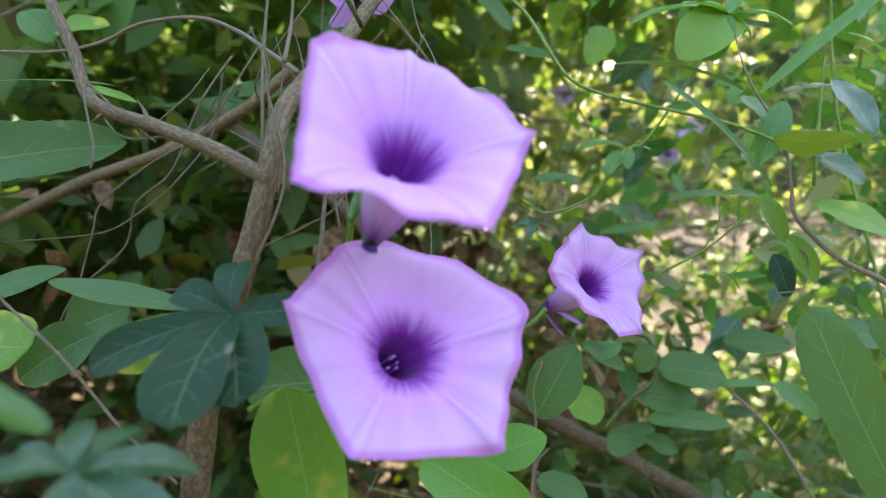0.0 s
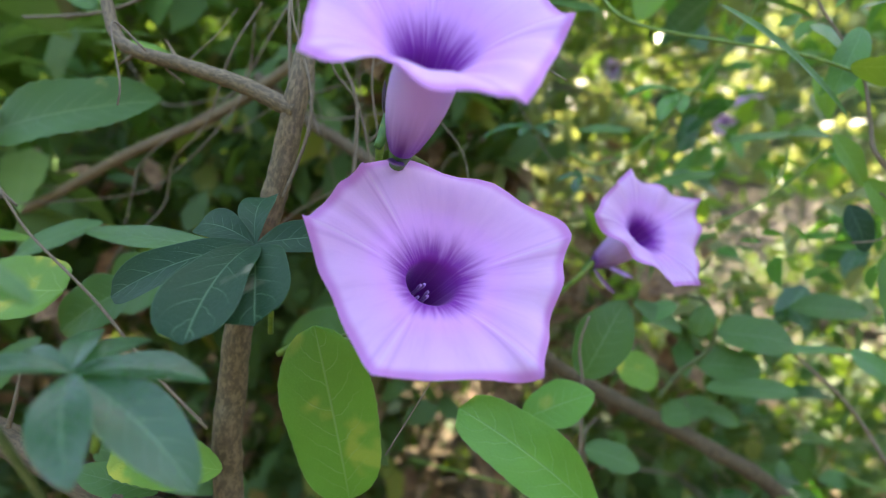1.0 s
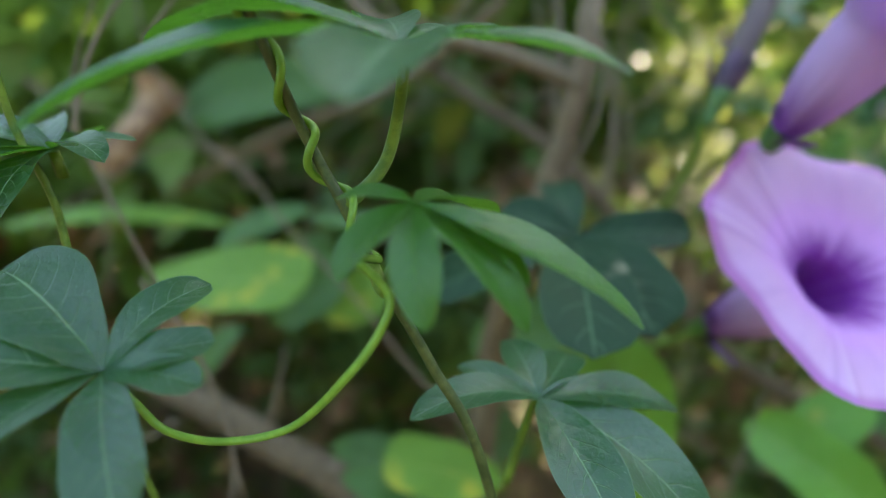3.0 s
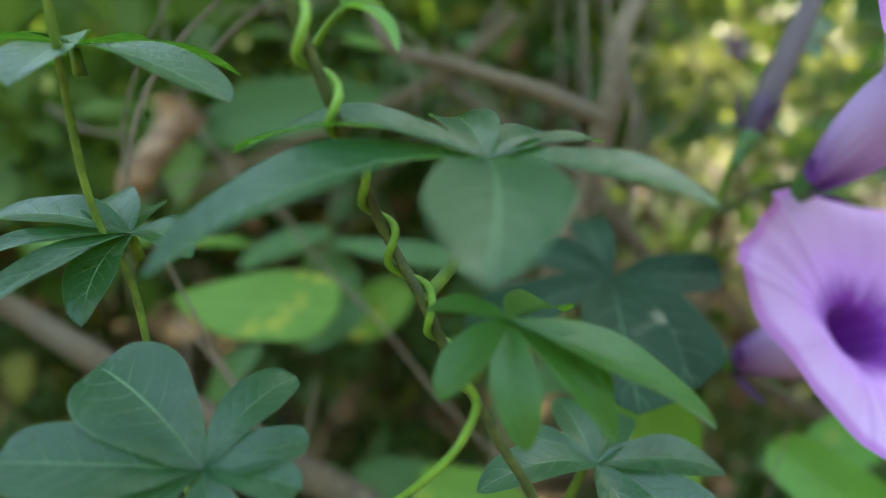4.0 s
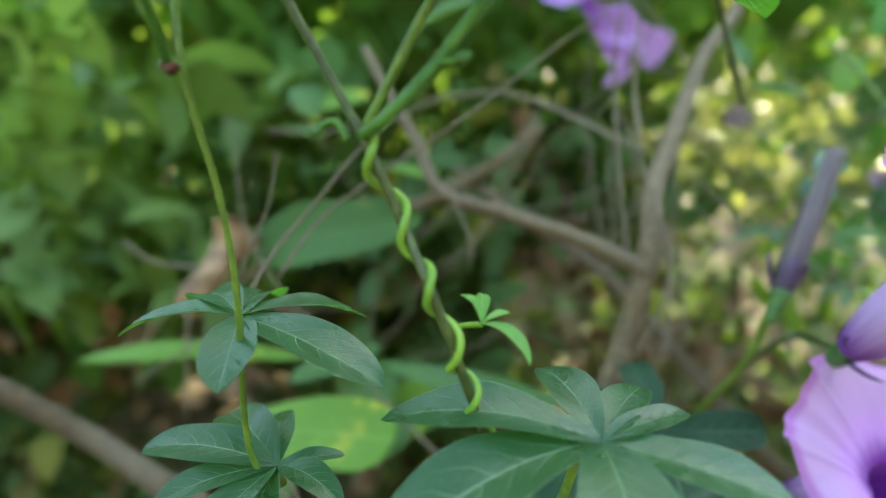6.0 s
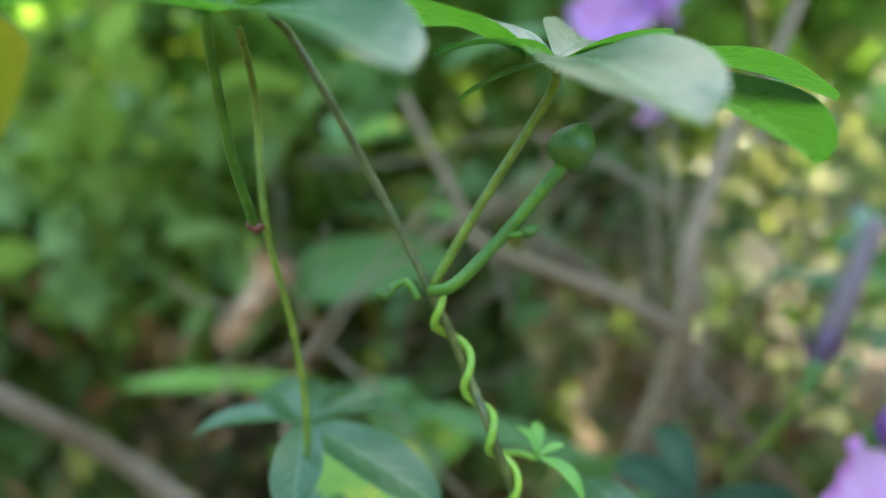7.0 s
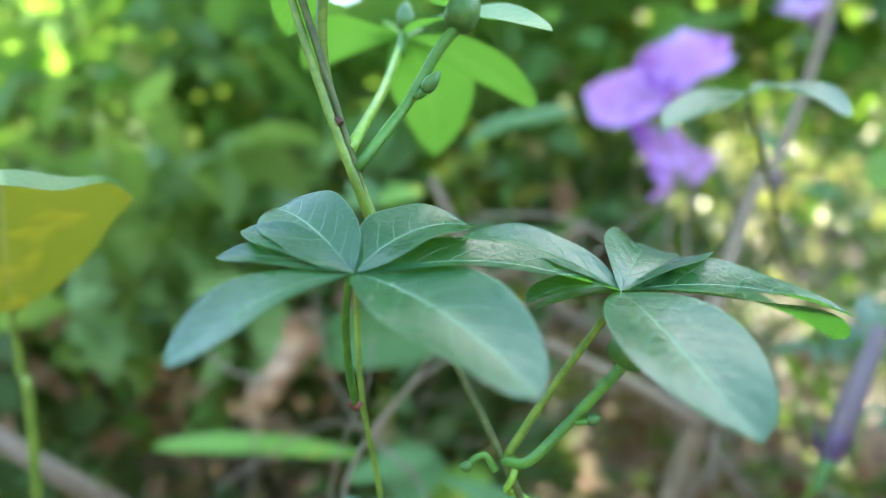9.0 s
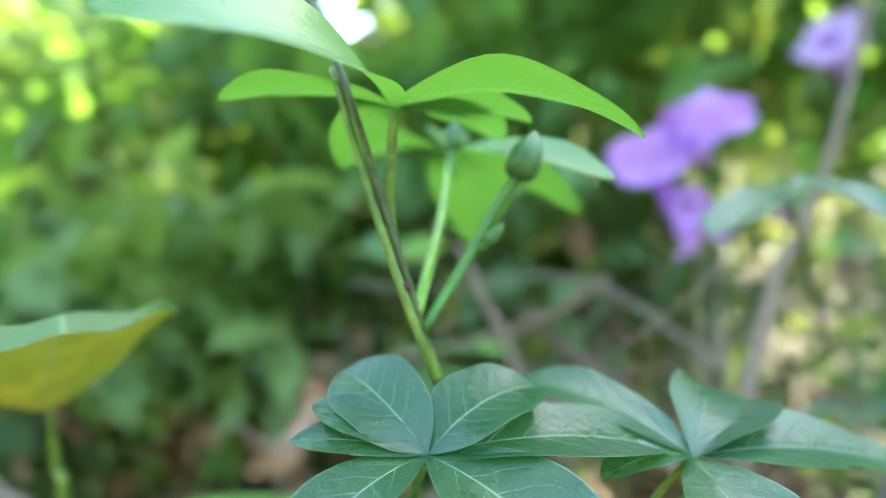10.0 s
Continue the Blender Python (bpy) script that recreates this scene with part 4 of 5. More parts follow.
compound_leaf(side_vine, (-0.1191, 0.0724, -0.0434), [(-0.1347, 0.0767, -0.0333), (-0.1114, 0.0821, -0.0359), (-0.1068, 0.0747, -0.0404), (-0.1390, 0.0655, -0.0398), (-0.1281, 0.0628, -0.0492), (-0.1104, 0.0620, -0.0534), (-0.1063, 0.0707, -0.0438)], VINE_LEAF, [0.0118, 0.0067, 0.0052, 0.0090, 0.0060, 0.0078, 0.0047], [(-0.1379, 0.0903, -0.0391), (-0.1298, 0.0821, -0.0469), (-0.1197, 0.0739, -0.0445)], up=(0.05, -0.55, 0.85), b=0.38, label="blue-green hand-shaped leaf, broad rounded leaflets")
compound_leaf(side_vine, (-0.0720, 0.1019, -0.0575), [(-0.0898, 0.0926, -0.0575), (-0.0851, 0.1073, -0.0552), (-0.0670, 0.1184, -0.0564), (-0.0503, 0.1100, -0.0621), (-0.0610, 0.0853, -0.0700), (-0.0473, 0.0966, -0.0768), (-0.0773, 0.1171, -0.0539)], VINE_LEAF, [0.0072, 0.0049, 0.0076, 0.0080, 0.0094, 0.0121, 0.0066], [(-0.0776, 0.1126, -0.0784), (-0.0748, 0.1117, -0.0690), (-0.0726, 0.1075, -0.0601)], up=(0.0, -0.35, 1), label="blue-green hand-shaped leaf on an upright stalk")

flower_vine = thing("flowering_vine", (-0.0264, 0.1778, -0.0690), "flowering vine with dark leaves and green flower stalks", "vine", "climbing vines")
compound_leaf(flower_vine, (-0.0625, 0.1633, -0.0428), [(-0.0831, 0.1718, -0.0378), (-0.0672, 0.1871, -0.0308), (-0.0366, 0.1613, -0.0407), (-0.0497, 0.1302, -0.0569), (-0.0619, 0.1215, -0.0585), (-0.0989, 0.1519, -0.0551)], DARK_LEAF, [0.0105, 0.0109, 0.0114, 0.0191, 0.0196, 0.0128], [(-0.0671, 0.1813, -0.0740), (-0.0636, 0.1746, -0.0570), (-0.0627, 0.1658, -0.0434)], up=(0.05, -0.75, 0.65), b=0.36, label="dark green hand-shaped leaf with worn pale holes")
compound_leaf(flower_vine, (-0.0588, 0.1549, 0.1024), [(-0.0814, 0.1577, 0.0923), (-0.0440, 0.1350, 0.0925), (-0.0444, 0.1684, 0.1044), (-0.0845, 0.1290, 0.0907)], VINE_LEAF, [0.0089, 0.0110, 0.0079, 0.0132], [(-0.0284, 0.2088, 0.0497), (-0.0452, 0.1819, 0.0805), (-0.0584, 0.1580, 0.1004)], up=(0.0, -0.45, 1), pet_mat=DARK_STEM, label="pale blue-green leaf, its top catching the sky")
compound_leaf(flower_vine, (0.0092, 0.2419, 0.0243), [(0.0023, 0.2398, 0.0186), (0.0122, 0.2359, 0.0166), (0.0209, 0.2558, 0.0337)], VINE_LEAF, [0.0055, 0.0061, 0.0123], None, up=(0, -0.8, 0.6), label="small blue-green leaf")
stick("flower_stalk", flower_vine, [(-0.0264, 0.1778, -0.0690), (-0.0393, 0.1871, -0.0786), (-0.0552, 0.1878, -0.0774), (-0.0684, 0.1897, -0.0839)], 0.0012, 0.0012, STEM, "green flower stalk", 0.1)
stick("flower_stalk", flower_vine, [(-0.0333, 0.1943, -0.0785), (-0.0418, 0.1951, -0.0775), (-0.0595, 0.1962, -0.0840)], 0.0008, 0.0008, STEM, "yellow-green flower stalk", 0.1)
stick("flower_stalk", flower_vine, [(-0.0197, 0.1590, -0.0186), (-0.0164, 0.1884, -0.0221), (-0.0207, 0.1925, -0.0243), (-0.0252, 0.2007, -0.0318)], 0.0012, 0.0011, DARK_STEM, "dark flower stalk", 0.1)
stick("flower_stalk", flower_vine, [(-0.0276, 0.1806, -0.0093), (-0.0298, 0.1830, -0.0172), (-0.0318, 0.1871, -0.0272), (-0.0368, 0.1943, -0.0399), (-0.0432, 0.2043, -0.0535)], 0.0013, 0.001, STEM, "green flower stalk", 0.1)
stick("flower_stalk", flower_vine, [(0.0496, 0.2654, -0.0660), (0.0436, 0.2645, -0.0725), (0.0386, 0.2668, -0.0773), (0.0268, 0.2703, -0.0884)], 0.0013, 0.0012, STEM, "green flower stalk", 0.1)
wilted_bud((-0.0265, 0.1818, -0.0095), (-0.0060, 0.1960, 0.0330), 0.0034)

# ---- woody shrubs ----
shrub = thing("shrub", (-0.0938, 0.2172, -0.8000), "woody shrub with a grey-brown stem, branches and yellowing leaves", "shrub", "shrubs")
stick("trunk", shrub, [(0.0600, 0.3600, 0.2600), (0.0200, 0.3150, 0.1550), (-0.0080, 0.2800, 0.1000), (-0.0265, 0.2600, 0.0770), (-0.0400, 0.2400, 0.0520), (-0.0557, 0.2105, 0.0241), (-0.0590, 0.1994, 0.0056), (-0.0656, 0.1971, -0.0202), (-0.0722, 0.1955, -0.0409), (-0.0823, 0.1957, -0.0684), (-0.0883, 0.1960, -0.0973), (-0.0924, 0.1945, -0.1400), (-0.0964, 0.2045, -0.2900), (-0.0824, 0.2145, -0.5400), (-0.0924, 0.2145, -0.8300)], 0.0020, 0.0062, BARK, "grey-brown bark stem", 0.18)
stick("branch", shrub, [(-0.0595, 0.1964, -0.0035), (-0.0648, 0.1978, -0.0008), (-0.0805, 0.2029, 0.0069), (-0.1040, 0.2112, 0.0153), (-0.1308, 0.2176, 0.0251), (-0.1414, 0.2255, 0.0450), (-0.1540, 0.2334, 0.0657), (-0.1659, 0.2444, 0.0862)], 0.0032, 0.0018, BARK, "", 0.15)
stick("thorn", shrub, [(-0.1085, 0.2130, 0.0170), (-0.1100, 0.2140, 0.0210), (-0.1130, 0.2150, 0.0258)], 0.0013, 0.0001, BARK, "", 0.1)
stick("thorn", shrub, [(-0.1245, 0.2157, 0.0215), (-0.1275, 0.2145, 0.0190), (-0.1305, 0.2130, 0.0166)], 0.0013, 0.0001, BARK, "", 0.1)
stick("branch", shrub, [(-0.0557, 0.2273, 0.0369), (-0.0712, 0.2440, 0.0475), (-0.0907, 0.2610, 0.0604), (-0.1124, 0.2722, 0.0688), (-0.1437, 0.2823, 0.0687), (-0.1685, 0.2915, 0.0622), (-0.2006, 0.3012, 0.0595), (-0.2463, 0.3117, 0.0622)], 0.0015, 0.0012, TWIG, "", 0.15)
stick("branch", shrub, [(-0.3617, 0.4274, -0.0488), (-0.3281, 0.4188, -0.0381), (-0.2527, 0.4028, -0.0079), (-0.1833, 0.3856, 0.0131), (-0.1270, 0.3688, 0.0373), (-0.0921, 0.3622, 0.0622)], 0.004, 0.0034, BARK, "", 0.15)
stick("branch", shrub, [(-0.0650, 0.2071, 0.0004), (-0.0668, 0.2170, 0.0352), (-0.0666, 0.2261, 0.0636), (-0.0656, 0.2278, 0.0764), (-0.0636, 0.2315, 0.0882), (-0.0654, 0.2365, 0.1020)], 0.0012, 0.0003, TWIG, "", 0.15)
stick("branch", shrub, [(-0.0588, 0.2176, 0.0394), (-0.0588, 0.2301, 0.0564), (-0.0579, 0.2325, 0.0738), (-0.0563, 0.2362, 0.0857), (-0.0586, 0.2411, 0.0995)], 0.0013, 0.0003, TWIG, "", 0.15)
stick("branch", shrub, [(-0.1081, 0.2171, 0.0101), (-0.1149, 0.2170, 0.0161), (-0.1084, 0.2193, 0.0171), (-0.1060, 0.2202, 0.0199), (-0.0977, 0.2250, 0.0290), (-0.0921, 0.2313, 0.0395)], 0.0006, 0.0003, TWIG, "", 0.15)
stick("branch", shrub, [(-0.1144, 0.2047, 0.0197), (-0.1264, 0.2061, 0.0296), (-0.1172, 0.1929, 0.0075), (-0.1181, 0.1919, -0.0000)], 0.0007, 0.0005, TWIG, "", 0.15)
stick("branch", shrub, [(-0.0649, 0.1935, -0.0313), (-0.0563, 0.1938, -0.0131), (-0.0540, 0.1954, 0.0032), (-0.0600, 0.2002, 0.0256), (-0.0620, 0.2046, 0.0369), (-0.0685, 0.2105, 0.0502)], 0.001, 0.0003, TWIG, "", 0.15)
stick("branch", shrub, [(-0.0639, 0.2386, 0.0432), (-0.0560, 0.2341, 0.0302), (-0.0528, 0.2308, 0.0190), (-0.0469, 0.2290, 0.0032), (-0.0478, 0.2244, -0.0223), (-0.0497, 0.2213, -0.0380)], 0.0003, 0.0016, TWIG, "", 0.15)
stick("branch", shrub, [(-0.0403, 0.2547, 0.0545), (-0.0388, 0.2491, 0.0409), (-0.0411, 0.2448, 0.0292), (-0.0431, 0.2412, 0.0107), (-0.0399, 0.2370, -0.0162), (-0.0389, 0.2332, -0.0389)], 0.0003, 0.0008, TWIG, "", 0.15)
stick("branch", shrub, [(-0.0706, 0.2499, 0.0554), (-0.0667, 0.2446, 0.0416), (-0.0669, 0.2407, 0.0298), (-0.0658, 0.2380, 0.0133), (-0.0678, 0.2337, -0.0093)], 0.0003, 0.0009, TWIG, "", 0.15)
stick("branch", shrub, [(-0.0783, 0.2540, 0.0568), (-0.0737, 0.2489, 0.0431), (-0.0734, 0.2450, 0.0313), (-0.0712, 0.2420, 0.0122), (-0.0649, 0.2394, -0.0090)], 0.0003, 0.0009, TWIG, "", 0.15)
stick("branch", shrub, [(-0.0581, 0.2397, 0.0442), (-0.0449, 0.2367, 0.0346), (-0.0371, 0.2347, 0.0265), (-0.0262, 0.2347, 0.0164), (-0.0242, 0.2331, 0.0055), (-0.0435, 0.2320, -0.0123)], 0.0003, 0.0008, TWIG, "", 0.15)
stick("branch", shrub, [(-0.0616, 0.2463, 0.0559), (-0.0575, 0.2411, 0.0421), (-0.0577, 0.2371, 0.0303), (-0.0566, 0.2348, 0.0162), (-0.0475, 0.2349, 0.0020), (-0.0430, 0.2351, -0.0244)], 0.0003, 0.0009, TWIG, "", 0.15)
single_leaf(shrub, (-0.1478, 0.1958, -0.0629), (-0.2225, 0.2139, -0.0652), 0.0293, YELLOW_LEAF, (0, -0.7, 0.7), a=0.36, b=0.95, teeth=0.012)
single_leaf(shrub, (-0.0821, 0.1715, -0.1161), (-0.1167, 0.1691, -0.1091), 0.0179, YELLOW_LEAF, (0, -0.7, 0.7), b=0.36, teeth=0.02)
single_leaf(shrub, (-0.1042, 0.1716, -0.1243), (-0.1300, 0.1688, -0.1159), 0.0105, SHRUB_LEAF, (0, -0.7, 0.7))
single_leaf(shrub, (-0.3222, 0.2461, -0.0528), (-0.2069, 0.2548, -0.0519), 0.0132, YELLOW_LEAF, (0,-0.5,0.9))
single_leaf(shrub, (-0.2405, 0.2725, -0.0013), (-0.1501, 0.2743, 0.0117), 0.034, SPECKLED, (0,-0.85,0.5), teeth=0.03)
single_leaf(shrub, (-0.0865, 0.1952, -0.0484), (-0.1602, 0.2259, -0.0449), 0.0096, SHRUB_LEAF, (0, -0.7, 0.7))
single_leaf(shrub, (-0.2103, 0.2441, -0.0592), (-0.1659, 0.2463, -0.0439), 0.0137, SHRUB_LEAF, (0, -0.7, 0.7))
single_leaf(shrub, (-0.2019, 0.2474, 0.0355), (-0.1344, 0.2472, 0.0343), 0.0038, SHRUB_LEAF, (0,-0.3,1))
single_leaf(shrub, (-0.1643, 0.2678, 0.0372), (-0.1402, 0.2668, 0.0303), 0.0047, YELLOW_LEAF, (0, -0.7, 0.7))
single_leaf(shrub, (-0.2266, 0.3435, 0.0733), (-0.2447, 0.3461, 0.0912), 0.0197, SHRUB_LEAF, (0, -0.7, 0.7))
single_leaf(shrub, (-0.2266, 0.3442, 0.0781), (-0.1937, 0.3449, 0.0830), 0.0181, YELLOW_LEAF, (0, -0.7, 0.7))
single_leaf(shrub, (-0.0458, 0.1880, -0.1355), (-0.0528, 0.1818, -0.0718), 0.0305, LONG_LEAF, (0.1,-0.9,0.3), b=0.45, teeth=0.007)
single_leaf(shrub, (0.0418, 0.2025, -0.1488), (-0.0080, 0.1994, -0.1066), 0.0242, LONG_LEAF, (0.1,-0.8,0.6), b=0.35, teeth=0.008)
single_leaf(shrub, (-0.0430, 0.2876, -0.1095), (-0.1058, 0.2867, -0.1155), 0.0389, SHRUB_LEAF, (0,-0.9,0.4))
single_leaf(shrub, (-0.1767, 0.3123, -0.0774), (-0.2133, 0.3098, -0.0947), 0.0351, SHRUB_LEAF, (0,-0.9,0.4))
single_leaf(shrub, (-0.1493, 0.3209, -0.0879), (-0.1920, 0.3172, -0.1140), 0.0296, YELLOW_LEAF, (0,-0.9,0.4))
single_leaf(shrub, (-0.1514, 0.2400, -0.0710), (-0.1809, 0.2320, -0.0891), 0.0239, SHRUB_LEAF, (0,-0.9,0.4))
single_leaf(shrub, (-0.2037, 0.2475, -0.0967), (-0.2292, 0.2381, -0.1266), 0.0155, SHRUB_LEAF, (0, -0.7, 0.7))
single_leaf(shrub, (-0.1441, 0.1962, -0.1224), (-0.0890, 0.2025, -0.1397), 0.0179, SHRUB_LEAF, (0, -0.7, 0.7))
dry_curl((-0.2385, 0.2506, 0.0145), (-0.2570, 0.2405, -0.0290), 0.0135)
thread_vines(shrub, 3, 16, (-0.13, 0.02, 0.24, 0.36, 0.02, 0.14), 0.17)
low_shrub = thing("shrub", (-0.0338, 0.2624, -0.8000), "leaning bare branch with twigs, ridged grey bark", "shrub", "shrubs")
stick("branch", low_shrub, [(-0.7000, 0.4300, 0.0600), (-0.5097, 0.2223, -0.0057), (-0.3712, 0.1873, -0.0182), (-0.305, 0.1735, -0.0321), (-0.2744, 0.1953, -0.0660), (-0.2347, 0.1841, -0.0781), (-0.1976, 0.1820, -0.0947), (-0.1747, 0.1782, -0.1027), (-0.1536, 0.1750, -0.1114), (-0.1347, 0.1726, -0.1193), (-0.1125, 0.1683, -0.1293), (-0.0908, 0.1639, -0.1395), (-0.0373, 0.1677, -0.2496), (0.0227, 0.2177, -0.4996), (0.0827, 0.2577, -0.8300)], 0.0036, 0.0062, RIDGED_BARK, "thick grey branch with ridged bark", 0.16)
stick("twig", low_shrub, [(-0.1553, 0.1739, -0.1041), (-0.1530, 0.1743, -0.0980), (-0.1505, 0.1753, -0.0889), (-0.1490, 0.1772, -0.0797)], 0.0014, 0.0005, TWIG, "", 0.15)
stick("twig", low_shrub, [(-0.1860, 0.1741, -0.1038), (-0.1925, 0.1693, -0.1077), (-0.2004, 0.1653, -0.1112)], 0.001, 0.0004, TWIG, "", 0.15)
stick("twig", low_shrub, [(-0.1356, 0.1709, -0.1165), (-0.1331, 0.1678, -0.1127), (-0.1297, 0.1663, -0.1126)], 0.0016, 0.0012, TWIG, "", 0.15)
stick("twig", low_shrub, [(-0.1969, 0.1779, -0.0895), (-0.1950, 0.1805, -0.0765), (-0.1988, 0.1823, -0.0624)], 0.001, 0.0007, TWIG, "", 0.15)
stick("twig", low_shrub, [(-0.1793, 0.1561, -0.0540), (-0.1674, 0.1556, -0.0685), (-0.1572, 0.1536, -0.0891), (-0.1528, 0.1497, -0.1039), (-0.1546, 0.1467, -0.1194)], 0.0009, 0.0008, TWIG, "", 0.15)
stick("twig", low_shrub, [(-0.1612, 0.1453, 0.0371), (-0.1616, 0.1393, 0.0238), (-0.1656, 0.1347, 0.0125), (-0.1696, 0.1312, -0.0027), (-0.1687, 0.1298, -0.0168), (-0.1607, 0.1291, -0.0338), (-0.1529, 0.1286, -0.0498), (-0.1424, 0.1277, -0.0697), (-0.1360, 0.1253, -0.0948)], 0.0003, 0.0007, TWIG, "", 0.15)
stick("twig", low_shrub, [(-0.1271, 0.1565, 0.0540), (-0.1324, 0.1493, 0.0436), (-0.1406, 0.1436, 0.0347), (-0.1498, 0.1390, 0.0231), (-0.1583, 0.1335, 0.0123), (-0.1642, 0.1292, -0.0001), (-0.1665, 0.1248, -0.0165)], 0.0003, 0.0009, TWIG, "", 0.15)
stick("twig", low_shrub, [(-0.0689, 0.1884, 0.0816), (-0.0765, 0.1812, 0.0736), (-0.0867, 0.1756, 0.0666), (-0.1131, 0.1652, 0.0466), (-0.1327, 0.1570, 0.0335), (-0.1520, 0.1497, 0.0195), (-0.1624, 0.1438, 0.0048)], 0.0003, 0.0008, TWIG, "", 0.15)
stick("twig", low_shrub, [(-0.2141, 0.2135, 0.0579), (-0.2076, 0.2076, 0.0447), (-0.2055, 0.2032, 0.0333), (-0.1992, 0.1980, 0.0099), (-0.1811, 0.1937, -0.0144), (-0.1636, 0.1913, -0.0269), (-0.1534, 0.1903, -0.0418), (-0.1305, 0.1879, -0.0649), (-0.1117, 0.1850, -0.0874), (-0.0913, 0.1818, -0.1072)], 0.0003, 0.0009, TWIG, "", 0.15)
stick("twig", low_shrub, [(-0.1617, 0.1900, -0.0296), (-0.1619, 0.1884, -0.0268), (-0.1626, 0.1879, -0.0236), (-0.1614, 0.1883, -0.0223)], 0.0012, 0.0003, TWIG, "", 0.15)
stick("twig", low_shrub, [(-0.2516, 0.1973, -0.0448), (-0.2248, 0.2047, -0.0280), (-0.2048, 0.2078, -0.0172), (-0.1866, 0.2074, -0.0187), (-0.1678, 0.2029, -0.0330)], 0.0007, 0.0006, TWIG, "", 0.15)
stick("twig", low_shrub, [(-0.2652, 0.2149, 0.0094), (-0.2522, 0.2155, 0.0004), (-0.2349, 0.2178, -0.0022)], 0.001, 0.0008, TWIG, "", 0.15)
back_shrub = thing("shrub", (0.2976, 0.5184, -0.8000), "leaning shrub branches with small green leaves", "shrub", "shrubs")
stick("branch", back_shrub, [(-0.1477, 0.3833, 0.0388), (-0.1093, 0.3636, 0.0077), (-0.0855, 0.3597, -0.0071), (-0.0559, 0.3554, -0.0302), (-0.0168, 0.3537, -0.0765), (0.0268, 0.3564, -0.1310), (0.0583, 0.3619, -0.1584), (0.1361, 0.3523, -0.1976), (0.1976, 0.3684, -0.2479), (0.2976, 0.4084, -0.3979), (0.4476, 0.4684, -0.8300)], 0.0034, 0.0058, RIDGED_BARK, "brown leaning branch", 0.15)
stick("twig", back_shrub, [(0.0404, 0.2409, -0.1540), (0.0425, 0.2460, -0.1180), (0.0411, 0.2466, -0.0993), (0.0449, 0.2464, -0.0859)], 0.0011, 0.0008, TWIG, "", 0.12)
stick("twig", back_shrub, [(0.0941, 0.3123, -0.1492), (0.1056, 0.3142, -0.1352), (0.1223, 0.3145, -0.1191), (0.1189, 0.3154, -0.0981), (0.1088, 0.3151, -0.0930)], 0.0014, 0.001, DARK_STEM, "", 0.12)
stick("twig", back_shrub, [(0.1648, 0.3156, -0.1254), (0.1927, 0.3117, -0.1531), (0.2190, 0.3058, -0.1954)], 0.0014, 0.0018, TWIG, "", 0.12)
stick("twig", back_shrub, [(0.0594, 0.3008, -0.1560), (0.0526, 0.2983, -0.1640), (0.0518, 0.2948, -0.1833)], 0.001, 0.001, TWIG, "", 0.12)
stick("twig", back_shrub, [(0.1376, 0.3250, -0.1309), (0.1681, 0.3254, -0.1275), (0.1986, 0.3253, -0.1282)], 0.0008, 0.0006, STEM, "", 0.12)
single_leaf(back_shrub, (0.0441, 0.2563, -0.1167), (0.0630, 0.2610, -0.0826), 0.0237, SHRUB_LEAF, (0, -0.7, 0.7))
single_leaf(back_shrub, (0.0158, 0.2251, -0.1227), (0.0440, 0.2266, -0.1118), 0.0187, LONG_LEAF, (0, -0.7, 0.7))
single_leaf(back_shrub, (0.1253, 0.3172, -0.1140), (0.1648, 0.3164, -0.1198), 0.0237, SHRUB_LEAF, (0, -0.7, 0.7))
single_leaf(back_shrub, (0.1138, 0.3149, -0.1303), (0.1483, 0.3144, -0.1342), 0.0204, SHRUB_LEAF, (0, -0.7, 0.7))
single_leaf(back_shrub, (0.1151, 0.3035, -0.1396), (0.1630, 0.3031, -0.1427), 0.0115, SHRUB_LEAF, (0, -0.7, 0.7))
single_leaf(back_shrub, (0.0735, 0.2902, -0.0906), (0.0969, 0.2881, -0.1054), 0.0108, SHRUB_LEAF, (0, -0.7, 0.7))
single_leaf(back_shrub, (0.1352, 0.3157, -0.1247), (0.1927, 0.3159, -0.1238), 0.0053, YOUNG_LEAF, (0, -0.7, 0.7))
single_leaf(back_shrub, (0.0957, 0.3106, -0.1612), (0.1112, 0.3112, -0.1570), 0.0138, SHRUB_LEAF, (0, -0.7, 0.7))
single_leaf(back_shrub, (0.1206, 0.3209, -0.1594), (0.1410, 0.3198, -0.1678), 0.0115, SHRUB_LEAF, (0, -0.7, 0.7))
single_leaf(back_shrub, (0.0912, 0.3041, -0.1358), (0.0689, 0.3052, -0.1279), 0.0223, YELLOW_LEAF, (0, -0.7, 0.7))
single_leaf(back_shrub, (0.1131, 0.2997, -0.0948), (0.1069, 0.2976, -0.1101), 0.0124, SHRUB_LEAF, (0, -0.7, 0.7))
single_leaf(back_shrub, (0.0496, 0.2801, -0.1628), (0.0765, 0.2788, -0.1717), 0.0149, SHRUB_LEAF, (0, -0.7, 0.7))
single_leaf(back_shrub, (0.0945, 0.2900, -0.0918), (0.0780, 0.2888, -0.1007), 0.0090, YOUNG_LEAF, (0, -0.7, 0.7))
single_leaf(back_shrub, (0.1986, 0.3254, -0.1275), (0.2257, 0.3226, -0.1476), 0.0152, YOUNG_LEAF, (0, -0.7, 0.7))
single_leaf(back_shrub, (0.1424, 0.3595, -0.1725), (0.1045, 0.3574, -0.1875), 0.0170, SHRUB_LEAF, (0, -0.7, 0.7))
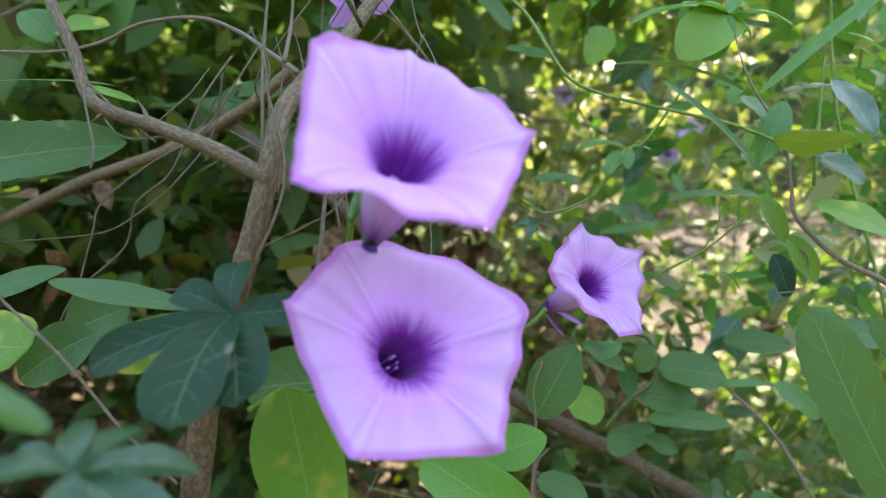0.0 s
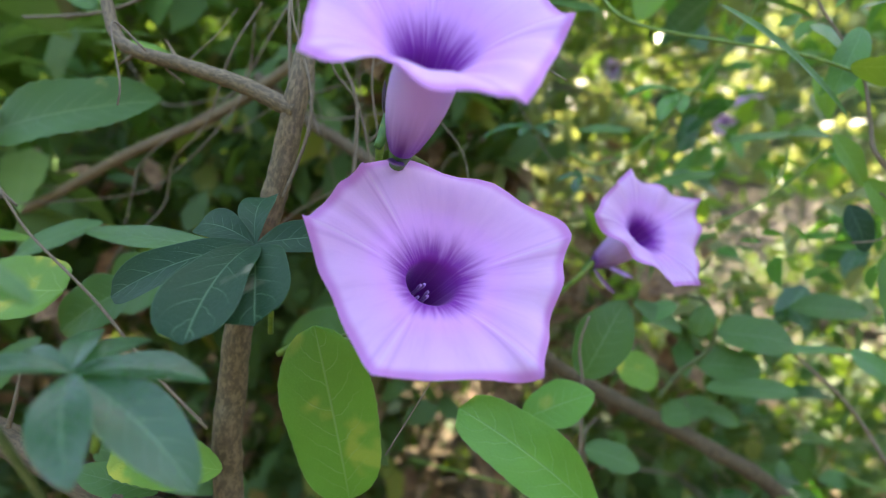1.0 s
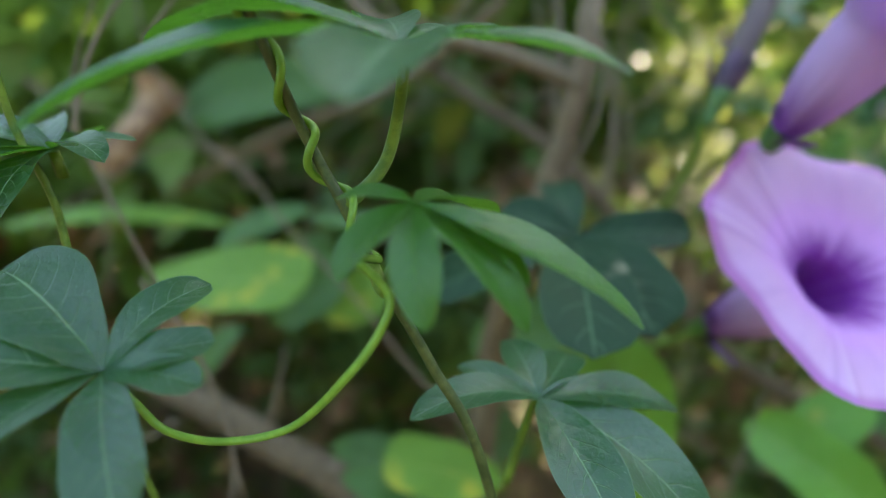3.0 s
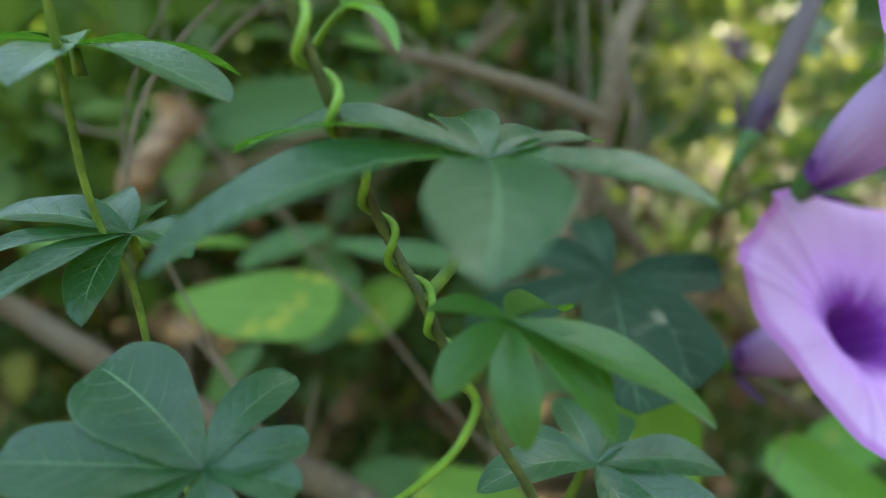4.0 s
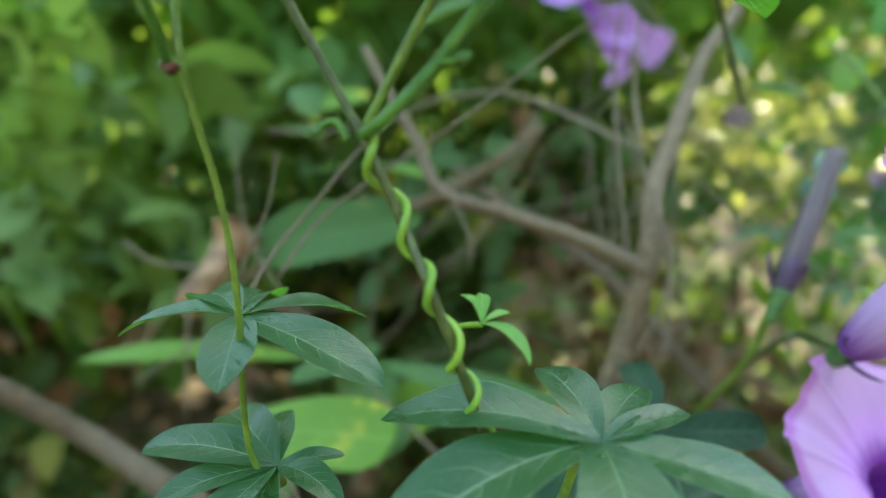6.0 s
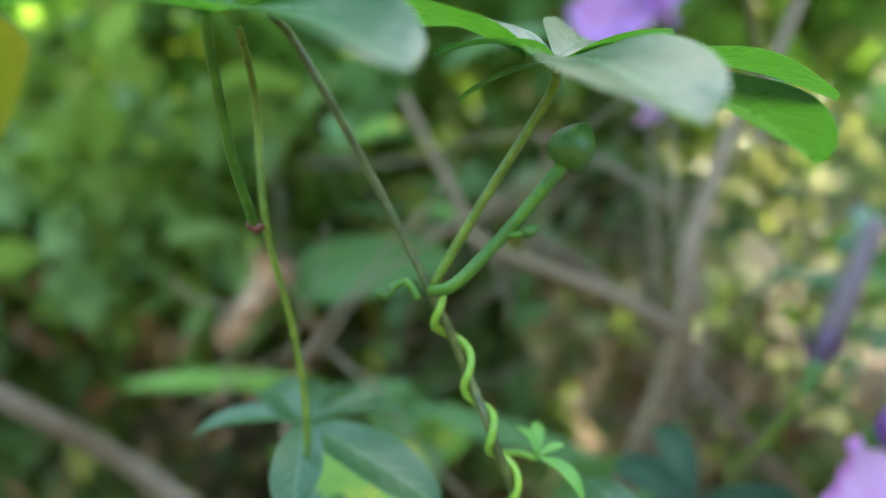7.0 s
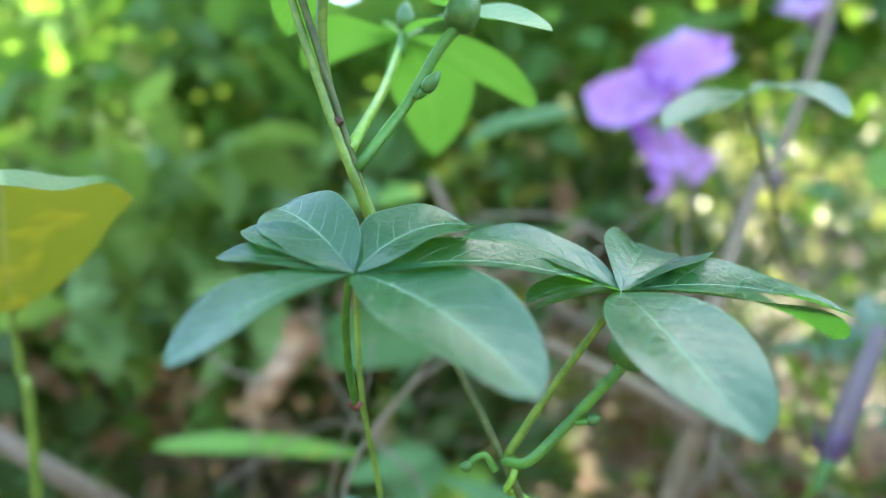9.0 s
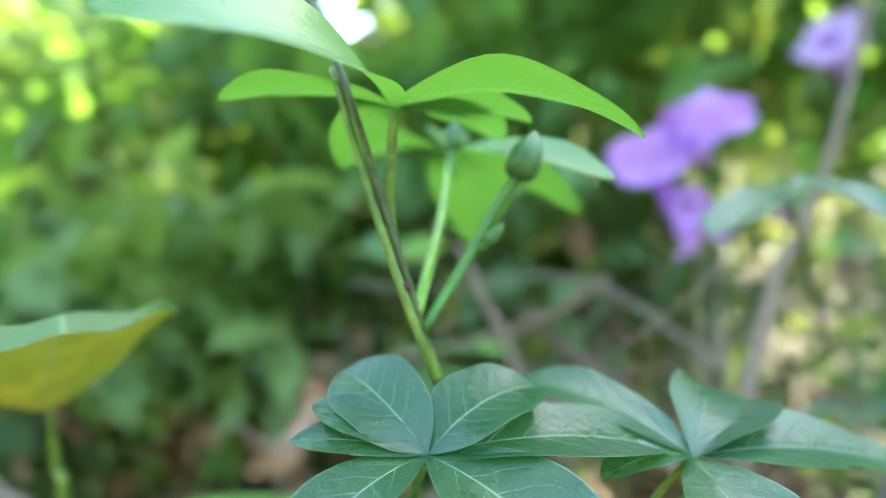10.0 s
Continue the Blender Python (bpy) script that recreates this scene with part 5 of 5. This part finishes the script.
thread_vines(back_shrub, 5, 12, (-0.04, 0.14, 0.30, 0.42, -0.12, 0.0), 0.13)
right_vine = thing("thorny_climber", (0.2282, 0.2431, -0.8000), "thorny dark climber hung with green vines and broad leaves", "vine", "climbing vines")
stick("branch", right_vine, [(0.1337, 0.2712, 0.0616), (0.1402, 0.2683, 0.0410), (0.1557, 0.2645, 0.0141), (0.1584, 0.2595, -0.0076), (0.1597, 0.2555, -0.0215), (0.1762, 0.2510, -0.0389), (0.1969, 0.2475, -0.0497), (0.2332, 0.2424, -0.0715), (0.2832, 0.2624, -0.2715), (0.3332, 0.3424, -0.8300)], 0.0005, 0.0028, TWIG, "dark thorny branch", 0.12)
stick("vine_stem", right_vine, [(0.1767, 0.2510, -0.0394), (0.1738, 0.2488, -0.0405), (0.1689, 0.2467, -0.0410)], 0.001, 0.0002, TWIG, "", 0.1)
stick("vine_stem", right_vine, [(0.1881, 0.2492, -0.0444), (0.1879, 0.2475, -0.0421), (0.1876, 0.2470, -0.0390)], 0.001, 0.0002, TWIG, "", 0.1)
stick("vine_stem", right_vine, [(0.0304, 0.2895, 0.0841), (0.0414, 0.2880, 0.0733), (0.0518, 0.2824, 0.0550), (0.0608, 0.2786, 0.0426), (0.0764, 0.2755, 0.0349), (0.1086, 0.2683, 0.0264), (0.1327, 0.2633, 0.0199), (0.1527, 0.2591, 0.0113)], 0.00095, 0.00075, STEM, "", 0.1)
stick("vine_stem", right_vine, [(0.1003, 0.2704, -0.0521), (0.1263, 0.2694, -0.0376), (0.1509, 0.2703, -0.0165)], 0.00054, 0.00054, STEM, "", 0.1)
stick("vine_stem", right_vine, [(0.0765, 0.3009, -0.0148), (0.1094, 0.3054, 0.0178), (0.1363, 0.3109, 0.0562), (0.1459, 0.3131, 0.0725)], 0.00068, 0.00068, STEM, "", 0.1)
stick("vine_stem", right_vine, [(0.0422, 0.3007, -0.0163), (0.0556, 0.2997, -0.0228), (0.0765, 0.3008, -0.0154), (0.0900, 0.3027, -0.0015), (0.1049, 0.3045, 0.0112)], 0.00061, 0.00061, STEM, "", 0.1)
stick("vine_stem", right_vine, [(0.1577, 0.2644, -0.0586), (0.1711, 0.2648, -0.0560), (0.1725, 0.2647, -0.0423), (0.1685, 0.2654, -0.0370)], 0.0006, 0.0005, TWIG, "", 0.1)
stick("vine_stem", right_vine, [(0.1700, 0.2615, -0.0077), (0.1726, 0.2662, 0.0257), (0.1752, 0.2698, 0.0513)], 0.00082, 0.00068, STEM, "", 0.1)
stick("vine_stem", right_vine, [(0.1240, 0.2674, -0.0373), (0.1308, 0.2689, -0.0266), (0.1321, 0.2702, -0.0173)], 0.00041, 0.00041, STEM, "", 0.1)
single_leaf(right_vine, (0.1833, 0.2028, -0.1379), (0.1455, 0.2196, -0.0540), 0.0262, SHRUB_LEAF, (-0.3,-0.9,0.3), b=0.42, teeth=0.03)
single_leaf(right_vine, (0.1429, 0.2779, 0.0373), (0.0749, 0.2692, 0.0470), 0.0111, SHRUB_LEAF, (0,-0.2,1))
single_leaf(right_vine, (0.0918, 0.2477, 0.0379), (0.1397, 0.2412, -0.0083), 0.0042, SHRUB_LEAF, (0.3,-0.8,0.5))
single_leaf(right_vine, (0.1230, 0.2263, 0.0293), (0.1666, 0.2120, 0.0711), 0.0052, YOUNG_LEAF, (-0.3,-0.8,0.5))
single_leaf(right_vine, (0.1504, 0.2270, 0.0347), (0.1599, 0.2139, 0.0128), 0.0154, VINE_LEAF, (0,-0.5,0.9))
single_leaf(right_vine, (0.1595, 0.2370, 0.0340), (0.1378, 0.2367, 0.0313), 0.0083, VINE_LEAF, (0,-0.3,1))
single_leaf(right_vine, (0.1460, 0.2544, 0.0136), (0.1741, 0.2442, 0.0133), 0.017, YELLOW_LEAF, (0,-0.6,-0.8))
single_leaf(right_vine, (0.1634, 0.2533, 0.0062), (0.1784, 0.2415, -0.0059), 0.0151, VINE_LEAF, (0,-0.6,0.8))
single_leaf(right_vine, (0.1569, 0.2403, -0.0147), (0.1870, 0.2283, -0.0284), 0.020, YELLOW_LEAF, (0,-0.5,0.8))
single_leaf(right_vine, (0.1636, 0.2682, -0.0314), (0.1779, 0.2652, -0.0528), 0.0124, YELLOW_LEAF, (0,-0.8,0.3))
single_leaf(right_vine, (0.1746, 0.2967, -0.0444), (0.1830, 0.2935, -0.0669), 0.0138, DARK_LEAF, (0,-0.9,0.3))
single_leaf(right_vine, (0.1779, 0.3483, -0.1084), (0.2210, 0.3480, -0.1108), 0.0172, SHRUB_LEAF, (0,-0.7,0.7))
single_leaf(right_vine, (0.2188, 0.3103, -0.0916), (0.2538, 0.3097, -0.0954), 0.0191, SHRUB_LEAF, (0,-0.7,0.7))
single_leaf(right_vine, (0.1509, 0.2710, -0.0120), (0.1631, 0.2678, -0.0346), 0.0108, YELLOW_LEAF, (0,-0.8,0.4))
single_leaf(right_vine, (0.1570, 0.2669, 0.0308), (0.1441, 0.2629, 0.0026), 0.0130, YOUNG_LEAF, (0,-0.8,0.3))
single_leaf(right_vine, (0.1389, 0.2724, 0.0340), (0.1531, 0.2653, 0.0192), 0.0115, YOUNG_LEAF, (0,-0.5,0.8))
single_leaf(right_vine, (0.1712, 0.2503, 0.0568), (0.1875, 0.2490, 0.0474), 0.0086, YOUNG_LEAF, (0,-0.4,0.9))
single_leaf(right_vine, (0.1808, 0.2337, -0.0616), (0.1904, 0.2310, -0.0805), 0.0096, SHRUB_LEAF, (0,-0.9,0.3))
single_leaf(right_vine, (0.1139, 0.2990, -0.0281), (0.0825, 0.2983, -0.0332), 0.0072, SHRUB_LEAF, (0,-0.6,0.8))
single_leaf(right_vine, (0.0785, 0.3223, -0.0057), (0.0497, 0.3224, -0.0051), 0.0083, SHRUB_LEAF, (0,-0.6,0.8))
single_leaf(right_vine, (0.1384, 0.2812, -0.0111), (0.1105, 0.2808, -0.0138), 0.0061, SHRUB_LEAF, (0,-0.6,0.8))
single_leaf(right_vine, (0.1384, 0.2811, -0.0116), (0.1565, 0.2809, -0.0133), 0.0056, SHRUB_LEAF, (0,-0.6,0.8))
compound_leaf(right_vine, (0.1361, 0.2830, 0.0733), [(0.0899, 0.2874, 0.0692), (0.1112, 0.2783, 0.0764), (0.1262, 0.2746, 0.0497), (0.1609, 0.2716, 0.0647), (0.1469, 0.2811, 0.0599), (0.1551, 0.2956, 0.0912)], YOUNG_LEAF, [0.0140, 0.0102, 0.0135, 0.0103, 0.0069, 0.0116], None, up=(0,-0.35,1), label="light green hand-shaped leaf")
compound_leaf(right_vine, (0.0969, 0.3045, 0.0112), [(0.0691, 0.3042, 0.0089), (0.0806, 0.3150, 0.0138), (0.0841, 0.2924, -0.0029), (0.0942, 0.2928, -0.0000), (0.1109, 0.3043, 0.0095)], YOUNG_LEAF, [0.0084, 0.0066, 0.0090, 0.0066, 0.0048], None, up=(0,-0.4,1), label="small green hand-shaped leaf")
compound_leaf(right_vine, (0.0496, 0.2990, -0.0281), [(0.0362, 0.2986, -0.0311), (0.0436, 0.3093, -0.0269), (0.0444, 0.2928, -0.0364), (0.0601, 0.2984, -0.0326)], VINE_LEAF, [0.0050, 0.0043, 0.0046, 0.0046], None, up=(0,-0.4,1), label="small blue-green hand-shaped leaf")
compound_leaf(right_vine, (0.0272, 0.3190, -0.0026), [(0.0003, 0.3160, -0.0080), (0.0141, 0.3283, -0.0008), (0.0451, 0.3206, -0.0021), (0.0192, 0.3075, -0.0074), (0.0335, 0.3084, -0.0092)], VINE_LEAF, [0.0083, 0.0058, 0.0065, 0.0059, 0.0056], None, up=(0,-0.3,1), label="small blue-green hand-shaped leaf")
single_leaf(right_vine, (0.1399, 0.2850, 0.0738), (0.1086, 0.2717, 0.0504), 0.026, LIME_LEAF, (0.2, -0.7, 0.6))
single_leaf(right_vine, (0.1763, 0.3362, 0.0212), (0.1828, 0.3330, -0.0016), 0.012, LIME_LEAF, (0, -0.7, 0.6))
single_leaf(right_vine, (0.0801, 0.4147, 0.0770), (0.0442, 0.4159, 0.0849), 0.018, SHRUB_LEAF, (0, -0.5, 0.8))
single_leaf(right_vine, (0.0506, 0.4384, 0.1015), (0.0255, 0.4422, 0.1285), 0.018, SHRUB_LEAF, (0, -0.6, 0.7))
single_leaf(right_vine, (0.1305, 0.4700, 0.1110), (0.1123, 0.4556, 0.0803), 0.024, LIME_LEAF, (0.2, -0.7, 0.6))
left_sapling = thing("sapling", (-0.3000, 0.1900, -0.8000), "sapling with a large yellowing leaf on a pale stalk", "sapling", "shrubs")
stick("stem", left_sapling, [(-0.2503, 0.1112, 0.0469), (-0.2530, 0.1150, 0.0300), (-0.2560, 0.1200, -0.0100), (-0.3077, 0.1630, -0.3000), (-0.3000, 0.1900, -0.8300)], 0.0008, 0.002, STEM, "pale green stalk", 0.05)
broad_leaf(left_sapling, (-0.2503, 0.1112, 0.0469), (-0.1940, 0.0625, 0.0793), (-0.1850, 0.0850, 0.0790), OLD_LEAF, SHRUB_LEAF)
single_leaf(left_sapling, (-0.1646, 0.3164, 0.1078), (-0.0994, 0.3109, 0.1235), 0.026, SHRUB_LEAF, (0,-0.5,0.9))

# ---- thicket behind, leaf litter, and unseen leaves added for shade ----
# Shaded and sunlit clouds differ by leaf colour as well as by real light.
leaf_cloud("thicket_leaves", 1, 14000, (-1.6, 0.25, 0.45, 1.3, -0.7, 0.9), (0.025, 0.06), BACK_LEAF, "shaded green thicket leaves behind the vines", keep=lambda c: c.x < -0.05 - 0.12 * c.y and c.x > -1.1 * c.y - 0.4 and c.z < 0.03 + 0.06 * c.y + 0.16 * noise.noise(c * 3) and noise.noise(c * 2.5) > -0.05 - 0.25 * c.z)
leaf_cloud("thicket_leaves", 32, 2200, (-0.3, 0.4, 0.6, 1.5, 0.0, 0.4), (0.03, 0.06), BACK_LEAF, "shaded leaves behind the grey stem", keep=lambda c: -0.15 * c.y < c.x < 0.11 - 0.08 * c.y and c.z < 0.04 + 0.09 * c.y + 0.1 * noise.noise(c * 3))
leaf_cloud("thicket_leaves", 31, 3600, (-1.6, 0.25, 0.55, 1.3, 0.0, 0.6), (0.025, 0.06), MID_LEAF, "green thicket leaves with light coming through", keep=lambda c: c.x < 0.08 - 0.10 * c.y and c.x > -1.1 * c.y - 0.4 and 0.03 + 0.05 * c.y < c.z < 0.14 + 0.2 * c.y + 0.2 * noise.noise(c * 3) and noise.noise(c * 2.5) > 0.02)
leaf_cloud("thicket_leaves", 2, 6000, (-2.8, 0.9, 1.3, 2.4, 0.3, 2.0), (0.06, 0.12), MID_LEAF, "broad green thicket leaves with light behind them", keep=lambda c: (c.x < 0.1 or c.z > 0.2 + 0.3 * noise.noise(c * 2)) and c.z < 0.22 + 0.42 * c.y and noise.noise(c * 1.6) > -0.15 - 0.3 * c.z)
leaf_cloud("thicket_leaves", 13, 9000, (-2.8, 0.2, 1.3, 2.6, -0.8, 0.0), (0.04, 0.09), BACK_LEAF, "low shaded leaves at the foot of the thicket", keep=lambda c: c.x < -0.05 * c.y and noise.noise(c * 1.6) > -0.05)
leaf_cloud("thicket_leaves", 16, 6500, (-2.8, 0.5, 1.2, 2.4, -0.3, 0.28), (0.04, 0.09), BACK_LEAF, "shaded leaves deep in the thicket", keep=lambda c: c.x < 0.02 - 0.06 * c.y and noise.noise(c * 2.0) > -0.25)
leaf_cloud("undergrowth", 3, 26000, (0.1, 2.8, 0.6, 3.4, -0.78, 0.0), (0.03, 0.065), BACK_LEAF, "low green undergrowth over leaf litter", keep=lambda c: c.z < -0.74 + 0.5 * max(0, noise.noise(c * 1.7) + (0.55 if c.x < 0.40 * c.y else 0.30)))
leaf_cloud("sunlit_leaves", 4, 6500, (0.05, 2.8, 0.8, 3.0, -0.1, 1.3), (0.028, 0.06), SUN_LEAF, "yellow-green leaves of the woodland edge, sunlight put into their colour", keep=lambda c: noise.noise(c * 2.2) > 0.0 and c.x > 0.12 * c.y)
leaf_cloud("vine_foliage", 14, 420, (0.13, 0.75, 0.36, 0.85, -0.28, 0.34), (0.02, 0.045), VINE_LEAF, "green vine leaves hanging among the twigs", spread=0.06, per=5, keep=lambda c: c.x > 0.28 * c.y and noise.noise(c * 6) > -0.1)
leaf_cloud("vine_foliage", 15, 260, (0.1, 0.6, 0.34, 0.8, -0.05, 0.34), (0.02, 0.045), YOUNG_LEAF, "light green vine leaves hanging among the twigs", spread=0.06, per=5, keep=lambda c: c.x > 0.28 * c.y)
# Added out of view along the sun's line, to keep sun off the flowers.
leaf_cloud("overhanging_leaves", 12, 3100, (-0.15, 1.3, 0.55, 1.8, 0.78, 1.6), (0.06, 0.10), BACK_LEAF, "unseen leaves added overhead to shade the vines and flowers", keep=lambda c: abs(c.x - 0.39 * c.z + 0.03) < 0.26 and abs(c.y - 0.88 * c.z - 0.14) < 0.22)
leaf_cloud("far_undergrowth", 11, 10000, (-4.5, 5.5, 2.6, 5.0, -0.8, 0.7), (0.05, 0.10), BACK_LEAF, "far low shrubs of the woodland", spread=0.2, keep=lambda c: c.x < -0.05 * c.y and noise.noise(c * 1.2) > -0.1)
leaf_cloud("far_woods", 5, 8500, (-1.0, 8, 5.0, 8.0, -0.6, 3.2), (0.12, 0.24), SUN_LEAF, "far woodland leaves, sunlight put into their colour", spread=0.4, keep=lambda c: noise.noise(c * 0.8) > -0.1)
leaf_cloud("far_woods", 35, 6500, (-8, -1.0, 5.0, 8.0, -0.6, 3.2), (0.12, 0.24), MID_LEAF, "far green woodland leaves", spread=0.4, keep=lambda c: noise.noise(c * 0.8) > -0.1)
leaf_cloud("leaf_litter", 6, 26000, (-4.0, 4.5, -3.0, 6.0, -0.79, -0.77), (0.05, 0.09), LITTER, "dry fallen leaves lying on the ground", spread=0.2, flat=0.25, floor=ground_height)
twig_tangle("bare_twigs", 7, 260, (-1.0, 0.3, 0.75, 1.4, -0.7, 0.6), TWIG, "thin bare twigs tangled in the thicket", r=(0.0006, 0.0030))
twig_tangle("bare_twigs", 9, 420, (0.0, 1.4, 0.5, 1.8, -0.7, 0.7), TWIG, "thin bare twigs tangled in the thicket", r=(0.0005, 0.0016))
twig_tangle("green_tendrils", 10, 110, (0.0, 0.9, 0.35, 0.9, -0.3, 0.5), STEM, "thin green vine stems in the thicket", r=(0.0006, 0.0012))
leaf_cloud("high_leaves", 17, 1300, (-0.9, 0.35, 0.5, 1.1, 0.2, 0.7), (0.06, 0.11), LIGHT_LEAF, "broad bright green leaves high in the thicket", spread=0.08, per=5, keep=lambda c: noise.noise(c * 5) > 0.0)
# Another unseen cloud, added to block sun from the near ground.
leaf_cloud("overhanging_leaves", 18, 3400, (0.8, 1.7, 1.4, 2.6, 1.1, 1.5), (0.07, 0.11), BACK_LEAF, "unseen leaves added overhead to shade the undergrowth")
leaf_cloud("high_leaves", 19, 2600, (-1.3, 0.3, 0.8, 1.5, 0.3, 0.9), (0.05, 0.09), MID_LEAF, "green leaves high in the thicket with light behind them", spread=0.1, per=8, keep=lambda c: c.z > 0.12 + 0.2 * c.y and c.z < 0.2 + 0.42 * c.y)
leaf_cloud("dead_leaves", 20, 2600, (-1.5, 0.15, 0.55, 1.4, -0.75, 0.08), (0.03, 0.06), DRY, "brown dead leaves caught in the thicket", keep=lambda c: noise.noise(c * 2.5) > 0.05)
leaf_cloud("dead_leaves", 43, 220, (-0.10, 0.20, 0.50, 1.0, -0.32, 0.0), (0.02, 0.05), DRY, "brown dead leaves hanging under the flowers", spread=0.06, per=6)
# Little sun gets in here; the pale leaf colour paints the sunlit specks.
leaf_cloud("sunlit_leaves", 44, 520, (-0.16, 0.22, 0.55, 1.1, -0.34, 0.05), (0.018, 0.04), SUN_LEAF, "small leaves in the gaps of the thicket, coloured as if sunlit", spread=0.05, per=5)
leaf_cloud("yellow_leaves", 21, 600, (0.05, 2.0, 0.7, 2.2, -0.25, 0.8), (0.03, 0.06), YELLOW_LEAF, "yellowing leaves in the light of the woodland edge", per=4, keep=lambda c: c.x > 0.1 * c.y)
leaf_cloud("vine_foliage", 22, 170, (0.1, 0.40, 0.30, 0.52, -0.10, 0.20), (0.014, 0.028), YOUNG_LEAF, "small light green leaves on thin vines", spread=0.03, per=4, keep=lambda c: c.x > 0.34 * c.y)
leaf_cloud("vine_foliage", 23, 130, (0.1, 0.42, 0.32, 0.60, -0.15, 0.20), (0.018, 0.034), SUN_LEAF, "small yellow-green leaves on thin vines", spread=0.03, per=4, keep=lambda c: c.x > 0.34 * c.y)
leaf_cloud("vine_foliage", 24, 130, (0.05, 0.42, 0.32, 0.60, -0.34, -0.06), (0.02, 0.04), SHRUB_LEAF, "small dark green leaves low among the twigs", spread=0.03, per=4, keep=lambda c: c.x > 0.22 * c.y)
leaf_cloud("high_leaves", 25, 230, (-0.80, -0.40, 0.46, 0.68, -0.12, 0.16), (0.05, 0.085), LIGHT_LEAF, "broad light green leaves at the open side of the thicket", spread=0.05, per=4)
leaf_cloud("high_leaves", 45, 230, (-0.66, -0.34, 0.36, 0.52, -0.06, 0.14), (0.045, 0.085), SOFT_LEAF, "broad olive green leaves at the open side of the thicket, daylight put into their colour", spread=0.05, per=4)
leaf_cloud("dead_leaves", 46, 50, (-0.66, -0.30, 0.42, 0.58, -0.16, 0.02), (0.03, 0.05), DRY, "brown dead leaves at the open side of the thicket", spread=0.05, per=3)
leaf_cloud("sunlit_leaves", 47, 300, (0.06, 0.62, 0.50, 1.0, -0.10, 0.42), (0.028, 0.05), LIME_LEAF, "lime green leaves, light from behind put into their colour", spread=0.05, per=4, keep=lambda c: c.x > 0.20 * c.y)
leaf_cloud("sunlit_leaves", 48, 150, (0.10, 0.55, 0.50, 1.0, -0.30, 0.0), (0.022, 0.04), LIME_LEAF, "low lime green leaves, sunlight put into their colour", spread=0.05, per=4, keep=lambda c: c.x > 0.16 * c.y)
leaf_cloud("high_leaves", 26, 140, (-0.42, -0.12, 0.52, 0.66, 0.17, 0.33), (0.05, 0.085), LIGHT_LEAF, "broad light green leaves hanging high in the thicket", spread=0.05, per=4)
# Added above the view so the low branch lies in shadow.
leaf_cloud("overhanging_leaves", 27, 800, (-0.42, 0.02, 0.64, 0.86, 0.56, 0.78), (0.05, 0.08), BACK_LEAF, "unseen leaves added overhead to shade the low branch", spread=0.08, per=6)
